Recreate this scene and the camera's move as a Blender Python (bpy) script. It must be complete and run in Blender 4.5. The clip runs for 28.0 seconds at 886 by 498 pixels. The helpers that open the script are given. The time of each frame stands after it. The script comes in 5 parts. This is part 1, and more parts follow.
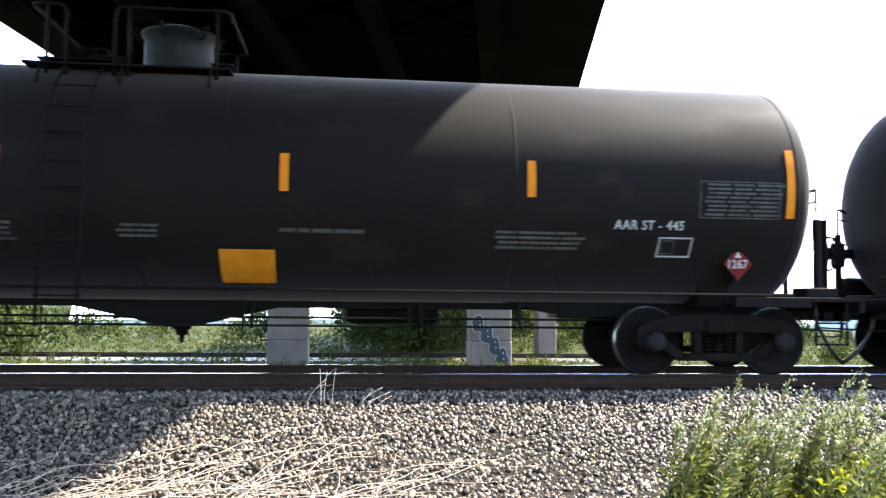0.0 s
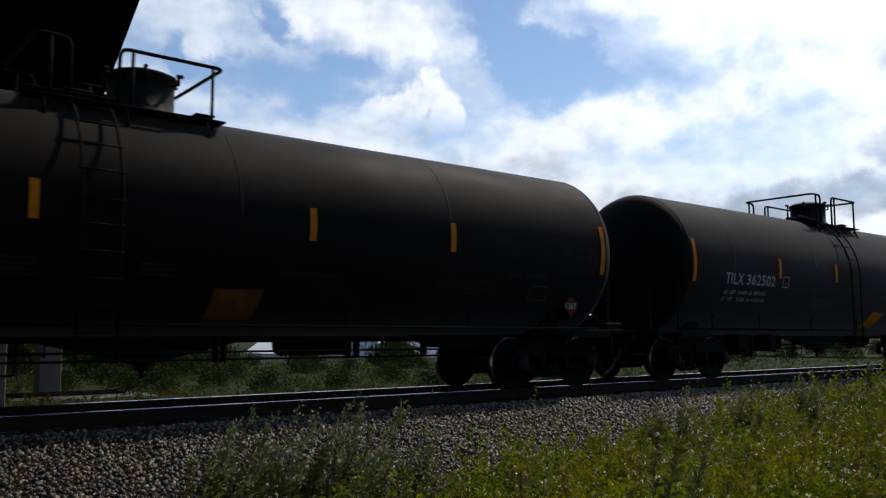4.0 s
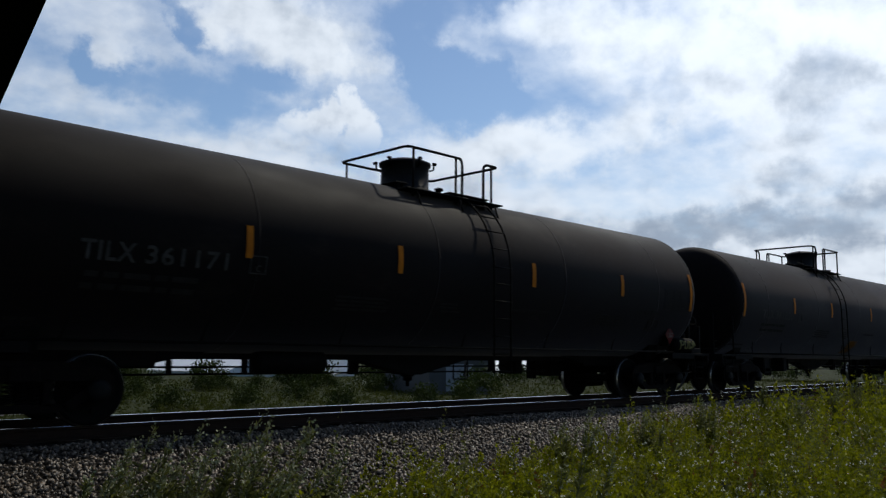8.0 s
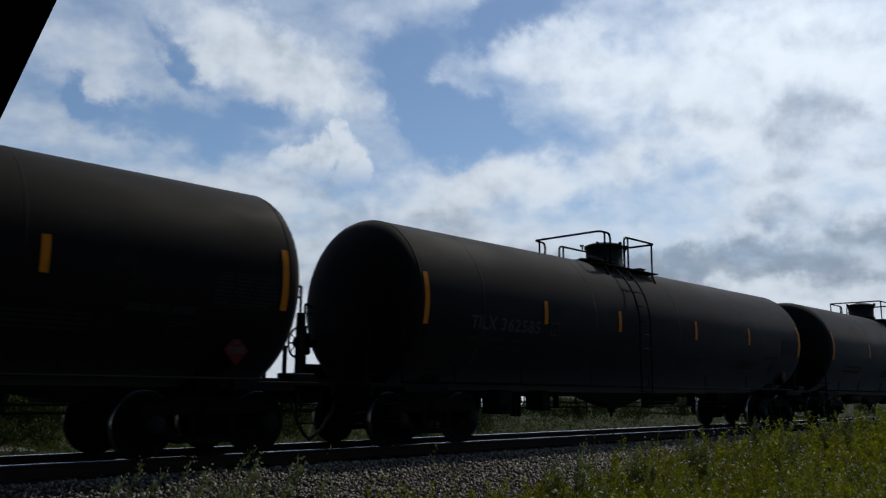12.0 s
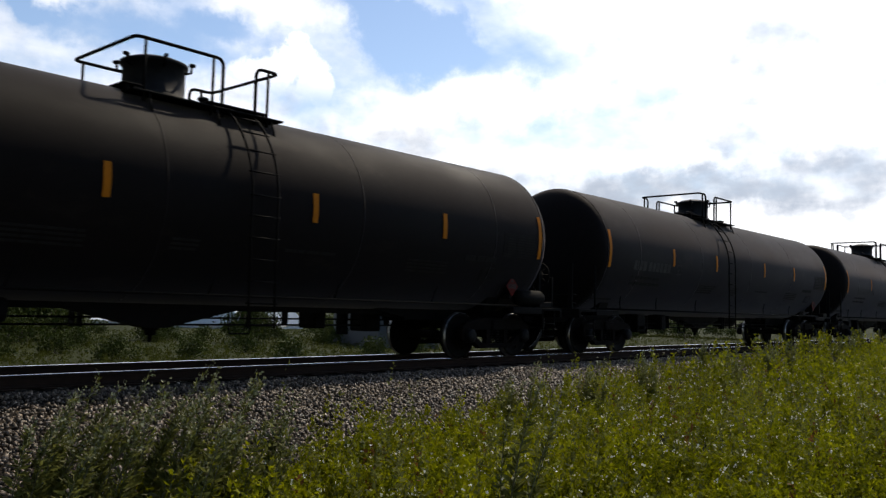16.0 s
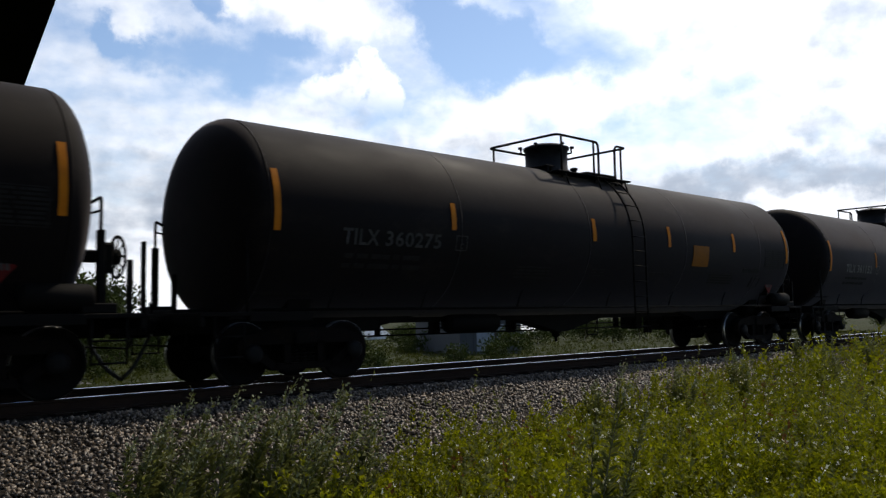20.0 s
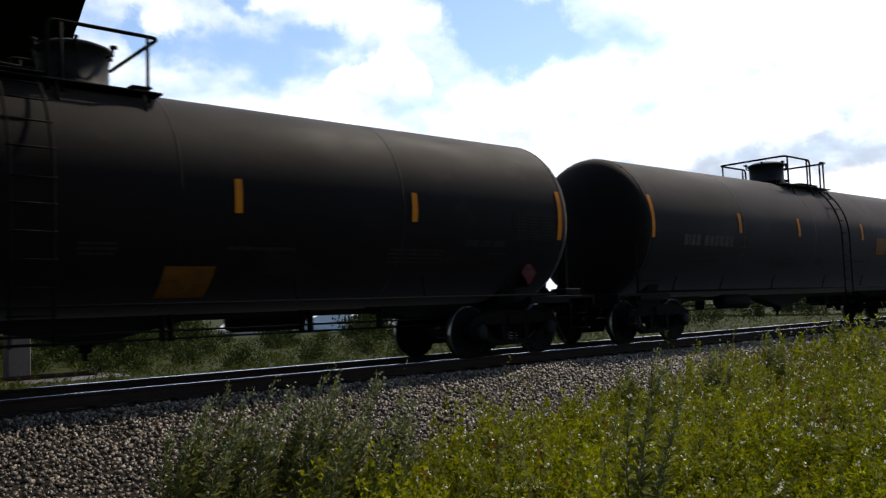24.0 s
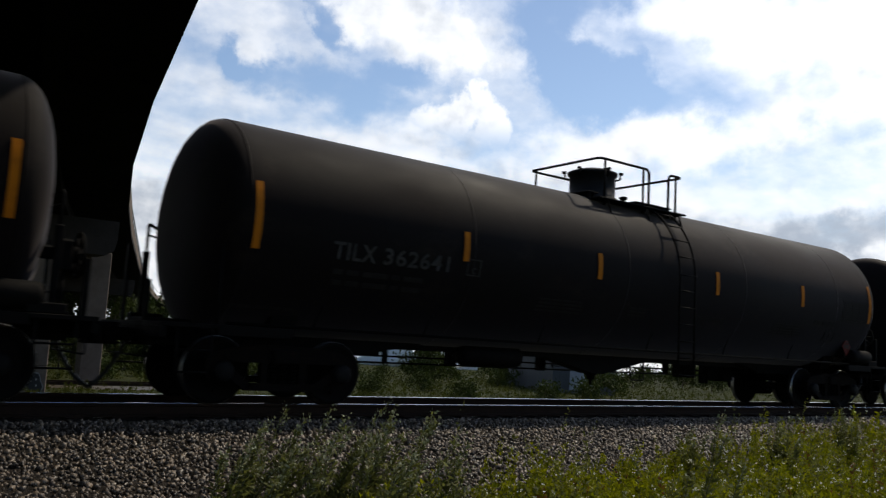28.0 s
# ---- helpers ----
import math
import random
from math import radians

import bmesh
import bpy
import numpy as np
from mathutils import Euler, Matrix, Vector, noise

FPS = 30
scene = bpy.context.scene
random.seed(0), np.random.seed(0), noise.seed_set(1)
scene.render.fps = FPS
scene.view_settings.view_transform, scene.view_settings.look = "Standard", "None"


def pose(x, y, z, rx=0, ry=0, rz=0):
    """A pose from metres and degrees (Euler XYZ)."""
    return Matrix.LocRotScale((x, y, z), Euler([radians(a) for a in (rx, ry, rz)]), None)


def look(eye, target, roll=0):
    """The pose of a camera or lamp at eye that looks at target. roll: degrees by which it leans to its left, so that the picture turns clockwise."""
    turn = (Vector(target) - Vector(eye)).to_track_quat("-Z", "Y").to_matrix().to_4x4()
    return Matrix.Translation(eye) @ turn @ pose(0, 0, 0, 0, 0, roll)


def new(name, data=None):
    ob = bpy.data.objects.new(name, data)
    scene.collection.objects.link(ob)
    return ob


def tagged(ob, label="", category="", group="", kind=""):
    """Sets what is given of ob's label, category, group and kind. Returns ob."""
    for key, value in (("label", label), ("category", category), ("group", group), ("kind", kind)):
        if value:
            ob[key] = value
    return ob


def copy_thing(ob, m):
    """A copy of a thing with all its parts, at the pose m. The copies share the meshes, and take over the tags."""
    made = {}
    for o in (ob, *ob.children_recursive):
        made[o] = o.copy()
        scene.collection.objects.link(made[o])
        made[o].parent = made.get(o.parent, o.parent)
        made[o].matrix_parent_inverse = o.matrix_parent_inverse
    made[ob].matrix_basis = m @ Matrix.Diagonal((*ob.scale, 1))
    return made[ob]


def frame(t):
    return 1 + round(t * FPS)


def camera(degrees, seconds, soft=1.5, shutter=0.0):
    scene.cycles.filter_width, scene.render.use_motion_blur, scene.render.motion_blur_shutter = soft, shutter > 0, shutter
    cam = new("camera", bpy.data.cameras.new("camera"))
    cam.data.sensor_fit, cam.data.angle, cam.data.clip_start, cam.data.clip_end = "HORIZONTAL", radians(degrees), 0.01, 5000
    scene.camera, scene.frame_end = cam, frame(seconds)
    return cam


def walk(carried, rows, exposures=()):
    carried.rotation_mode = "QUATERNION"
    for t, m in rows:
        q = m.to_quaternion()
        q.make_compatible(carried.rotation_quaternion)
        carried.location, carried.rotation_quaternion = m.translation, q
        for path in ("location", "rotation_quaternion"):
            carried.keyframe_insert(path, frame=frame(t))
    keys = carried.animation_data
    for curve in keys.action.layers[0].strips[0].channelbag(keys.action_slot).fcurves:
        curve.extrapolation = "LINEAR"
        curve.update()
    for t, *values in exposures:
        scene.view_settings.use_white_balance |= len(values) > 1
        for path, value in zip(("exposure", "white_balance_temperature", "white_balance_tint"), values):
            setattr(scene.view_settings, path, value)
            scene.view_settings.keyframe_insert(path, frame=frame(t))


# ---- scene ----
# ---------------------------------------------------------------- camera
EYE = (0.0, 0.0, 0.94)
# seconds, yaw, pitch, roll: held in the hand on one spot, panned to the right after two seconds
TURNS = [
    (0, -6.47, 3.71, -0.59),
    (0.5, -5.87, 3.61, 0.23),
    (1, -4.44, 3.74, 0.58),
    (1.5, -4.27, 5.10, 0.45),
    (1.8, -9.23, 7.64, 1.44),
    (2, -18.98, 7.44, -0.20),
    (2.2, -27.58, 7.34, -1.85),
    (2.6, -33.55, 5.34, -0.68),
    (3, -34.22, 5.40, -0.07),
    (3.5, -36.58, 5.71, 0.00),
    (5.5, -40.71, 6.32, 0.09),
    (6, -41.14, 6.18, -0.63),
    (6.5, -41.37, 8.30, -1.30),
    (7, -42.30, 7.66, -0.53),
    (7.5, -44.12, 7.32, -0.59),
    (8, -44.82, 7.33, -0.56),
    (8.5, -44.62, 7.62, -0.49),
    (9, -46.12, 7.78, -0.57),
    (9.5, -46.61, 8.46, -0.74),
    (10, -44.31, 9.34, -0.97),
    (10.5, -48.21, 9.20, -0.85),
    (11, -48.05, 9.11, -0.17),
    (11.5, -45.90, 9.57, -0.28),
    (12, -45.47, 9.73, -0.55),
    (12.5, -45.90, 9.20, -0.86),
    (14.5, -47.88, 6.38, -1.60),
    (15, -46.82, 5.65, -1.37),
    (15.5, -46.97, 4.70, -1.20),
    (16, -48.33, 4.27, -1.39),
    (16.5, -47.52, 3.69, -1.49),
    (17, -46.63, 3.45, -1.68),
    (17.5, -47.91, 2.65, -2.20),
    (18, -47.30, 4.01, -2.15),
    (18.5, -43.88, 7.05, -3.34),
    (19, -43.73, 8.76, -3.87),
    (19.5, -41.59, 6.88, -1.04),
    (20, -42.76, 4.68, 1.06),
    (20.5, -43.20, 4.76, 1.30),
    (21, -41.41, 5.07, 1.15),
    (21.5, -40.39, 5.06, 0.80),
    (23.5, -41.56, 3.89, 1.90),
    (24, -40.58, 3.92, 1.96),
    (24.5, -41.14, 3.91, 1.20),
    (25, -44.25, 3.82, 0.81),
    (25.5, -43.14, 4.31, 0.17),
    (26, -41.68, 4.64, -0.24),
    (26.5, -37.53, 5.74, -1.45),
    (27, -35.49, 8.35, -2.19),
    (27.5, -37.86, 7.11, -3.44),
    (28, -36.36, 6.72, -3.26),
]
cam = camera(56.2, 28.0, soft=1.3, shutter=0.2)
walk(cam, [(t, pose(*EYE, 90 + p, r, y)) for t, y, p, r in TURNS],
     exposures=[(0, 3.3, 6050, 10), (1.6, 3.55, 6050, 10), (2.0, 3.4, 6050, 10), (2.4, 2.0, 5950, 10), (2.7, 0.9, 6100, 10), (3.0, 0.1, 6200, 10), (6, -0.52, 5950, 7),
                (9, -0.7, 6000, 8.2), (11, -0.86, 5900, 7), (12, -0.89, 5900, 7), (15, -0.42, 6500, 11.5), (17, 0.25, 6600, 11), (18, 0.22, 6550, 11), (19, -0.3, 6300, 11), (20, -0.08, 6400, 11),
                (24, 0.25, 6450, 11), (26, -0.12, 6400, 11), (27, -0.22, 6500, 10), (28, -0.22, 6500, 10)])

# ---------------------------------------------------------------- plan
D, R, ZC, L = 11.78, 1.577, 2.506, 18.92       # track centre line, tank radius and axis height, car pitch
GAUGE = 0.753
# seconds and place of the first car's middle along the track
RUN = [(0, -2.27), (1, 4.03), (2, 10.36), (3, 16.63), (4, 22.95), (5, 29.32), (6, 35.73), (7, 42.18), (8, 48.6), (9, 55.05), (10, 61.55),
       (11, 68.11), (12, 74.72), (13, 81.3), (14, 87.9), (15, 94.49), (16, 101.13), (17, 107.75), (18, 114.4), (19, 121.08), (20, 127.78),
       (21, 134.53), (22, 141.33), (23, 148.17), (24, 155.03), (25, 161.86), (26, 168.72), (27, 175.66), (28, 182.66)]
SUN_AZ, SUN_EL = 80.0, 52.5                     # clockwise from +y

# ---------------------------------------------------------------- light
def sky():
    w = bpy.data.worlds.new("sky")
    scene.world = w
    w.use_nodes = True
    nt = w.node_tree
    n, l = nt.nodes, nt.links
    n.clear()
    out, bg = n.new("ShaderNodeOutputWorld"), n.new("ShaderNodeBackground")
    tex = n.new("ShaderNodeTexSky")
    tex.sky_type, tex.sun_disc = "NISHITA", False
    tex.sun_elevation, tex.sun_rotation = radians(SUN_EL), radians(SUN_AZ)
    tex.air_density, tex.dust_density, tex.ozone_density = 1.0, 0.4, 1.2

    def val(op, a, b=None, c=None, clamp=False):
        m = n.new("ShaderNodeMath")
        m.operation, m.use_clamp = op, clamp
        for i, v in enumerate((a, b, c)):
            if v is None:
                continue
            if isinstance(v, (int, float)):
                m.inputs[i].default_value = v
            else:
                l.new(v, m.inputs[i])
        return m.outputs[0]

    def vec(op, a, b):
        m = n.new("ShaderNodeVectorMath")
        m.operation = op
        for i, v in enumerate((a, b)):
            if isinstance(v, tuple):
                m.inputs[i].default_value = v
            else:
                l.new(v, m.inputs[i])
        return m

    def ramp(v, lo, hi, a=0.0, b=1.0):
        m = n.new("ShaderNodeMapRange")
        m.interpolation_type = "SMOOTHSTEP"
        l.new(v, m.inputs[0])
        for i, q in ((1, lo), (2, hi), (3, a), (4, b)):
            m.inputs[i].default_value = q
        return m.outputs[0]

    def blend(f, a, b):
        m = n.new("ShaderNodeMix")
        m.data_type = "RGBA"
        l.new(f, m.inputs[0])
        for i, v in ((6, a), (7, b)):
            if isinstance(v, tuple):
                m.inputs[i].default_value = v
            else:
                l.new(v, m.inputs[i])
        return m.outputs[2]

    co = n.new("ShaderNodeTexCoord").outputs["Generated"]
    sep = n.new("ShaderNodeSeparateXYZ")
    l.new(co, sep.inputs[0])
    up = val("MAXIMUM", sep.outputs[2], 0.0)
    # azimuth clockwise from +y and height, in degrees
    az = val("MULTIPLY", val("ARCTAN2", sep.outputs[0], sep.outputs[1]), 57.2958)
    el = val("MULTIPLY", val("ARCSINE", sep.outputs[2]), 57.2958)
    # cloud sheets lie flat overhead and close up towards the horizon
    den = val("ADD", up, 0.30)
    comb = n.new("ShaderNodeCombineXYZ")
    l.new(val("DIVIDE", sep.outputs[0], den), comb.inputs[0])
    l.new(val("DIVIDE", sep.outputs[1], den), comb.inputs[1])
    flat = comb.outputs[0]

    def cloud(src, scale, detail, rough, shift, dist=0.0):
        t = n.new("ShaderNodeTexNoise")
        t.inputs["Scale"].default_value, t.inputs["Detail"].default_value = scale, detail
        t.inputs["Roughness"].default_value, t.inputs["Distortion"].default_value = rough, dist
        l.new(vec("ADD", src, shift).outputs[0], t.inputs["Vector"])
        return t.outputs["Fac"]

    big = cloud(flat, 2.2, 6, 0.50, (3.1, 7.4, 0.0), 0.3)
    lump = cloud(flat, 5.5, 7, 0.50, (11.3, 2.2, 0.0), 0.2)
    wisp = cloud(flat, 13.0, 5, 0.50, (1.3, 5.2, 0.0))
    puff = cloud(co, 34.0, 6, 0.55, (4.0, 1.0, 2.0))
    wob1 = cloud(co, 14.0, 6, 0.58, (0.0, 3.0, 6.0))
    wob2 = cloud(co, 14.0, 6, 0.58, (7.0, 1.0, 2.0))
    # the edges of the heaps are ragged
    azw = val("MULTIPLY_ADD", val("SUBTRACT", wob1, 0.5), 9.0, az)
    elw = val("MULTIPLY_ADD", val("SUBTRACT", wob2, 0.5), 6.0, el)
    azs = val("MULTIPLY_ADD", val("SUBTRACT", puff, 0.5), 2.6, val("MULTIPLY_ADD", val("SUBTRACT", wob1, 0.5), 3.0, az))
    els = val("MULTIPLY_ADD", val("SUBTRACT", cloud(co, 34.0, 6, 0.55, (9.0, 5.0, 1.0)), 0.5), 2.2, val("MULTIPLY_ADD", val("SUBTRACT", wob2, 0.5), 2.6, el))

    def ellipse(row, x, y):
        a, e, ra, re, tilt = row
        c, s = math.cos(radians(tilt)), math.sin(radians(tilt))
        dx, dy = val("SUBTRACT", x, a + CLOUD_SHIFT), val("SUBTRACT", y, e)
        p = val("MULTIPLY_ADD", dx, c / ra, val("MULTIPLY", dy, s / ra))
        q = val("MULTIPLY_ADD", dx, -s / re, val("MULTIPLY", dy, c / re))
        return val("SQRT", val("ADD", val("MULTIPLY", p, p), val("MULTIPLY", q, q)))

    def heaps(rows):
        total = None
        for *row, gain in rows:
            g = val("MULTIPLY", ramp(ellipse(row, azw, elw), 1.35, 0.35), gain)
            total = g if total is None else val("ADD", total, g)
        return total

    fine = val("SUBTRACT", val("ADD", lump, wisp), 1.0)
    dens = val("ADD", val("MULTIPLY_ADD", fine, 0.40, val("MULTIPLY_ADD", val("SUBTRACT", big, 0.5), 0.55, 0.46)), heaps(SKY_HEAPS))
    dens = val("ADD", dens, ramp(el, 15.0, 5.0, 0.0, 0.40))
    # the cloud bank lies ahead and towards the sun; overhead and behind the sky is clear
    ahead = (math.sin(radians(40)) * math.cos(radians(20)), math.cos(radians(40)) * math.cos(radians(20)), math.sin(radians(20)))
    dens = val("SUBTRACT", dens, ramp(vec("DISTANCE", co, ahead).outputs["Value"], 0.85, 1.35, 0.0, 0.42))
    cover = ramp(dens, 0.19, 0.84, 0.0, 1.0)
    # one tall heap with a firm edge
    near = None
    for a, e, r in SKY_TOWER:
        d = val("MULTIPLY", val("SUBTRACT", ellipse((a, e, r, r, 0), azs, els), 1.0), r)
        near = d if near is None else val("SMOOTH_MIN", near, d, 0.25)
    tower = val("MULTIPLY", ramp(near, 0.34, -0.50), ramp(az, 29.5 + CLOUD_SHIFT, 34.0 + CLOUD_SHIFT))
    tower = val("MULTIPLY", tower, ramp(el, 13.0, 16.0))
    cover = val("MAXIMUM", cover, val("MULTIPLY", tower, 0.96))
    # thick cloud is grey below, thin cloud glows, most of all towards the sun
    relief = val("SUBTRACT", cloud(flat, 7.0, 5, 0.5, (11.3, 2.2, 0.0), 0.2), cloud(flat, 7.0, 5, 0.5, (11.36, 2.23, 0.0), 0.2))
    soft = val("SUBTRACT", cloud(co, 21.0, 5, 0.52, (4.0, 1.0, 2.0)), cloud(co, 21.0, 5, 0.52, (4.012, 1.0, 2.010)))
    thick = val("ADD", val("MULTIPLY_ADD", val("SUBTRACT", lump, 0.5), 0.34, val("MULTIPLY_ADD", val("SUBTRACT", big, 0.5), 0.55, 0.14)), heaps(SKY_GREY))
    thick = val("ADD", thick, val("ADD", val("MULTIPLY", relief, 0.6), val("MULTIPLY", soft, 0.7)))
    thick = val("SUBTRACT", thick, val("MULTIPLY", val("MULTIPLY", tower, ramp(near, -1.4, -0.2)), 0.16))
    sd = (math.sin(radians(SUN_AZ)) * math.cos(radians(SUN_EL)), math.cos(radians(SUN_AZ)) * math.cos(radians(SUN_EL)), math.sin(radians(SUN_EL)))
    glow = val("POWER", val("MAXIMUM", vec("DOT_PRODUCT", co, sd).outputs["Value"], 0.0), 5.0)
    shade = blend(ramp(thick, 0.0, 0.80), (0.98, 1.0, 1.03, 1), (0.39, 0.445, 0.53, 1))
    white = vec("SCALE", shade, (0, 0, 0))
    l.new(val("MULTIPLY_ADD", glow, 1.2, 1.14), white.inputs[3])
    blue = vec("SCALE", tex.outputs[0], (0, 0, 0))
    blue.inputs[3].default_value = 0.145
    l.new(blend(cover, blue.outputs[0], white.outputs[0]), bg.inputs[0])
    bg.inputs[1].default_value = SKY_STRENGTH
    l.new(bg.outputs[0], out.inputs[0])


SKY_STRENGTH = 1.0
CLOUD_SHIFT = 0.7
# azimuth, height, half width, half height, tilt, gain: cloud above nought, blue gaps below
SKY_HEAPS = [(31.0, 22.4, 7.0, 2.6, -20, .38), (35.6, 20.2, 2.6, 1.3, -38, .22), (19.5, 20.6, 4.5, 2.0, -10, .16), (19.5, 16.2, 4.5, 1.8, 0, .10),
             (26.1, 21.2, 2.4, .9, -35, -.26), (20.9, 18.5, 1.8, .8, -10, -.24), (25.5, 17.4, 6.0, 1.7, -8, -.24), (32.4, 17.8, 3.0, 1.2, -10, -.22),
             (44.3, 18.8, 4.6, 2.4, -20, -.48), (41.5, 22.5, 3.0, 2.8, 20, -.26), (49.5, 25.6, 5.5, 1.8, 18, -.28),
             (54.0, 22.0, 7.0, 2.4, -12, .26), (50.0, 14.2, 10.0, 2.0, 6, .36), (67.0, 19.0, 11.0, 7.5, 0, .34),
             (60.6, 18.0, 2.0, 2.6, 20, -.20), (61.2, 14.4, 1.8, 1.4, 0, -.16), (31.0, 13.0, 7.0, 2.0, 0, .20)]
# the same for the grey undersides
SKY_GREY = [(35.4, 14.4, 3.0, 1.1, 8, .24), (69.0, 16.7, 3.2, 2.6, 30, .32), (66.5, 12.3, 2.8, 1.3, 0, .28), (72.0, 9.0, 7.0, 2.4, 0, .46), (64.0, 8.3, 6.0, 1.8, 0, .42),
            (56.0, 8.5, 8.0, 1.8, 0, .30), (24.0, 8.0, 12.0, 3.4, 0, .42), (42.0, 11.5, 7.0, 1.8, 0, .14)]
# the tall heap: azimuth, height, radius
SKY_TOWER = [(37.0, 17.4, .9), (37.5, 16.2, 1.5), (38.7, 15.9, 1.0), (36.0, 16.2, 1.2), (38.3, 14.4, 1.8), (35.0, 15.0, 1.7), (33.4, 14.9, 1.2), (32.0, 13.9, 1.7)]
sky()
sun = new("sun", bpy.data.lights.new("sun", "SUN"))
sun.data.energy, sun.data.angle, sun.data.color = 3.4, radians(1.2), (1.0, 0.89, 0.70)
sun.matrix_basis = look((0, 0, 30), (-math.sin(radians(SUN_AZ)) * math.cos(radians(SUN_EL)),
                                      -math.cos(radians(SUN_AZ)) * math.cos(radians(SUN_EL)), 30 - math.sin(radians(SUN_EL))))

# ---------------------------------------------------------------- materials
def material(name, base, rough=0.6, metal=0.0, dark=None, scale=4.0, fine=60.0, bump=0.2, spec=0.5, mixup=0.5, island=False, objrand=0.0,
             rust=None, rust_at=0.62, coat=0.0, stretch=(1, 1, 1), through_light=0.0, skew=1.0, sheen=0.0, island_mix=0.65):
    """Two scales of noise between base and dark, fine relief, patches of rust or dirt."""
    m = bpy.data.materials.new(name)
    m.use_nodes = True
    nt = m.node_tree
    n, l = nt.nodes, nt.links
    b = n["Principled BSDF"]
    co = n.new("ShaderNodeTexCoord").outputs["Object"]
    if stretch != (1, 1, 1):
        mp = n.new("ShaderNodeMapping")
        mp.inputs["Scale"].default_value = stretch
        l.new(co, mp.inputs[0])
        co = mp.outputs[0]

    def noise_tex(s, d=5, r=0.6):
        t = n.new("ShaderNodeTexNoise")
        t.inputs["Scale"].default_value, t.inputs["Detail"].default_value, t.inputs["Roughness"].default_value = s, d, r
        l.new(co, t.inputs["Vector"])
        return t.outputs["Fac"]

    dark = dark or tuple(c * 0.6 for c in base)
    coarse, grain = noise_tex(scale), noise_tex(fine, 3)
    f = n.new("ShaderNodeMath")
    f.operation = "MULTIPLY_ADD"
    l.new(grain, f.inputs[0])
    f.inputs[1].default_value = 0.5
    l.new(coarse, f.inputs[2])
    rng = n.new("ShaderNodeMapRange")
    l.new(f.outputs[0], rng.inputs[0])
    rng.inputs[1].default_value, rng.inputs[2].default_value = 0.75 - 0.5 * mixup, 0.75 + 0.5 * mixup
    fac = rng.outputs[0]
    if island or objrand:
        src = n.new("ShaderNodeNewGeometry").outputs["Random Per Island"] if island else n.new("ShaderNodeObjectInfo").outputs["Random"]
        a = n.new("ShaderNodeMix")
        a.data_type = "FLOAT"
        a.inputs[0].default_value = island_mix if island else objrand
        l.new(fac, a.inputs[2])
        l.new(src, a.inputs[3])
        fac = a.outputs[0]
    if skew != 1.0:
        pw = n.new("ShaderNodeMath")
        pw.operation, pw.use_clamp = "POWER", True
        l.new(fac, pw.inputs[0])
        pw.inputs[1].default_value = skew
        fac = pw.outputs[0]
    mx = n.new("ShaderNodeMix")
    mx.data_type = "RGBA"
    l.new(fac, mx.inputs[0])
    mx.inputs[6].default_value, mx.inputs[7].default_value = (*dark, 1), (*base, 1)
    col = mx.outputs[2]
    if rust:
        rr = n.new("ShaderNodeMapRange")
        l.new(noise_tex(scale * 1.7, 8, 0.7), rr.inputs[0])
        rr.inputs[1].default_value, rr.inputs[2].default_value = rust_at, rust_at + 0.12
        m2 = n.new("ShaderNodeMix")
        m2.data_type = "RGBA"
        l.new(rr.outputs[0], m2.inputs[0])
        l.new(col, m2.inputs[6])
        m2.inputs[7].default_value = (*rust, 1)
        col = m2.outputs[2]
    l.new(col, b.inputs["Base Color"])
    b.inputs["Metallic"].default_value = metal
    b.inputs["Specular IOR Level"].default_value = spec
    # sheen weight: paler towards grazing view
    b.inputs["Sheen Weight"].default_value, b.inputs["Sheen Roughness"].default_value = sheen, 0.38
    b.inputs["Sheen Tint"].default_value = (1.0, 0.92, 0.97, 1)
    b.inputs["Coat Weight"].default_value, b.inputs["Coat Roughness"].default_value = coat, 0.22
    ro = n.new("ShaderNodeMapRange")
    l.new(coarse, ro.inputs[0])
    ro.inputs[1].default_value, ro.inputs[2].default_value = 0.3, 0.7
    ro.inputs[3].default_value, ro.inputs[4].default_value = max(rough - 0.1, 0.03), min(rough + 0.1, 1)
    l.new(ro.outputs[0], b.inputs["Roughness"])
    if bump:
        bp = n.new("ShaderNodeBump")
        bp.inputs["Strength"].default_value, bp.inputs["Distance"].default_value = bump, 0.01
        l.new(grain, bp.inputs["Height"])
        l.new(bp.outputs[0], b.inputs["Normal"])
    if through_light:
        tr, add = n.new("ShaderNodeBsdfTranslucent"), n.new("ShaderNodeMixShader")
        add.inputs[0].default_value = through_light
        l.new(col, tr.inputs[0])
        l.new(b.outputs[0], add.inputs[1])
        l.new(tr.outputs[0], add.inputs[2])
        l.new(add.outputs[0], n["Material Output"].inputs[0])
    return m


TANK = material("tank_black_paint", (0.0080, 0.0056, 0.0049), 0.68, dark=(0.0034, 0.0028, 0.0025), scale=0.8, fine=14, bump=0.02, spec=0.05, rust=(0.0125, 0.0090, 0.0068),
                rust_at=0.56, stretch=(0.5, 1, 1), sheen=0.148)
BONNET = material("bonnet_paint", (0.018, 0.0185, 0.0195), 0.65, dark=(0.007, 0.0072, 0.0076), scale=3, fine=30, bump=0.05, spec=0.08, rust=(0.012, 0.010, 0.008), rust_at=0.62, sheen=0.12)
FAINT = material("letter_faint", (0.022, 0.020, 0.018), 0.75, spec=0.05, dark=(0.010, 0.009, 0.0085), scale=5, fine=50, bump=0.02)
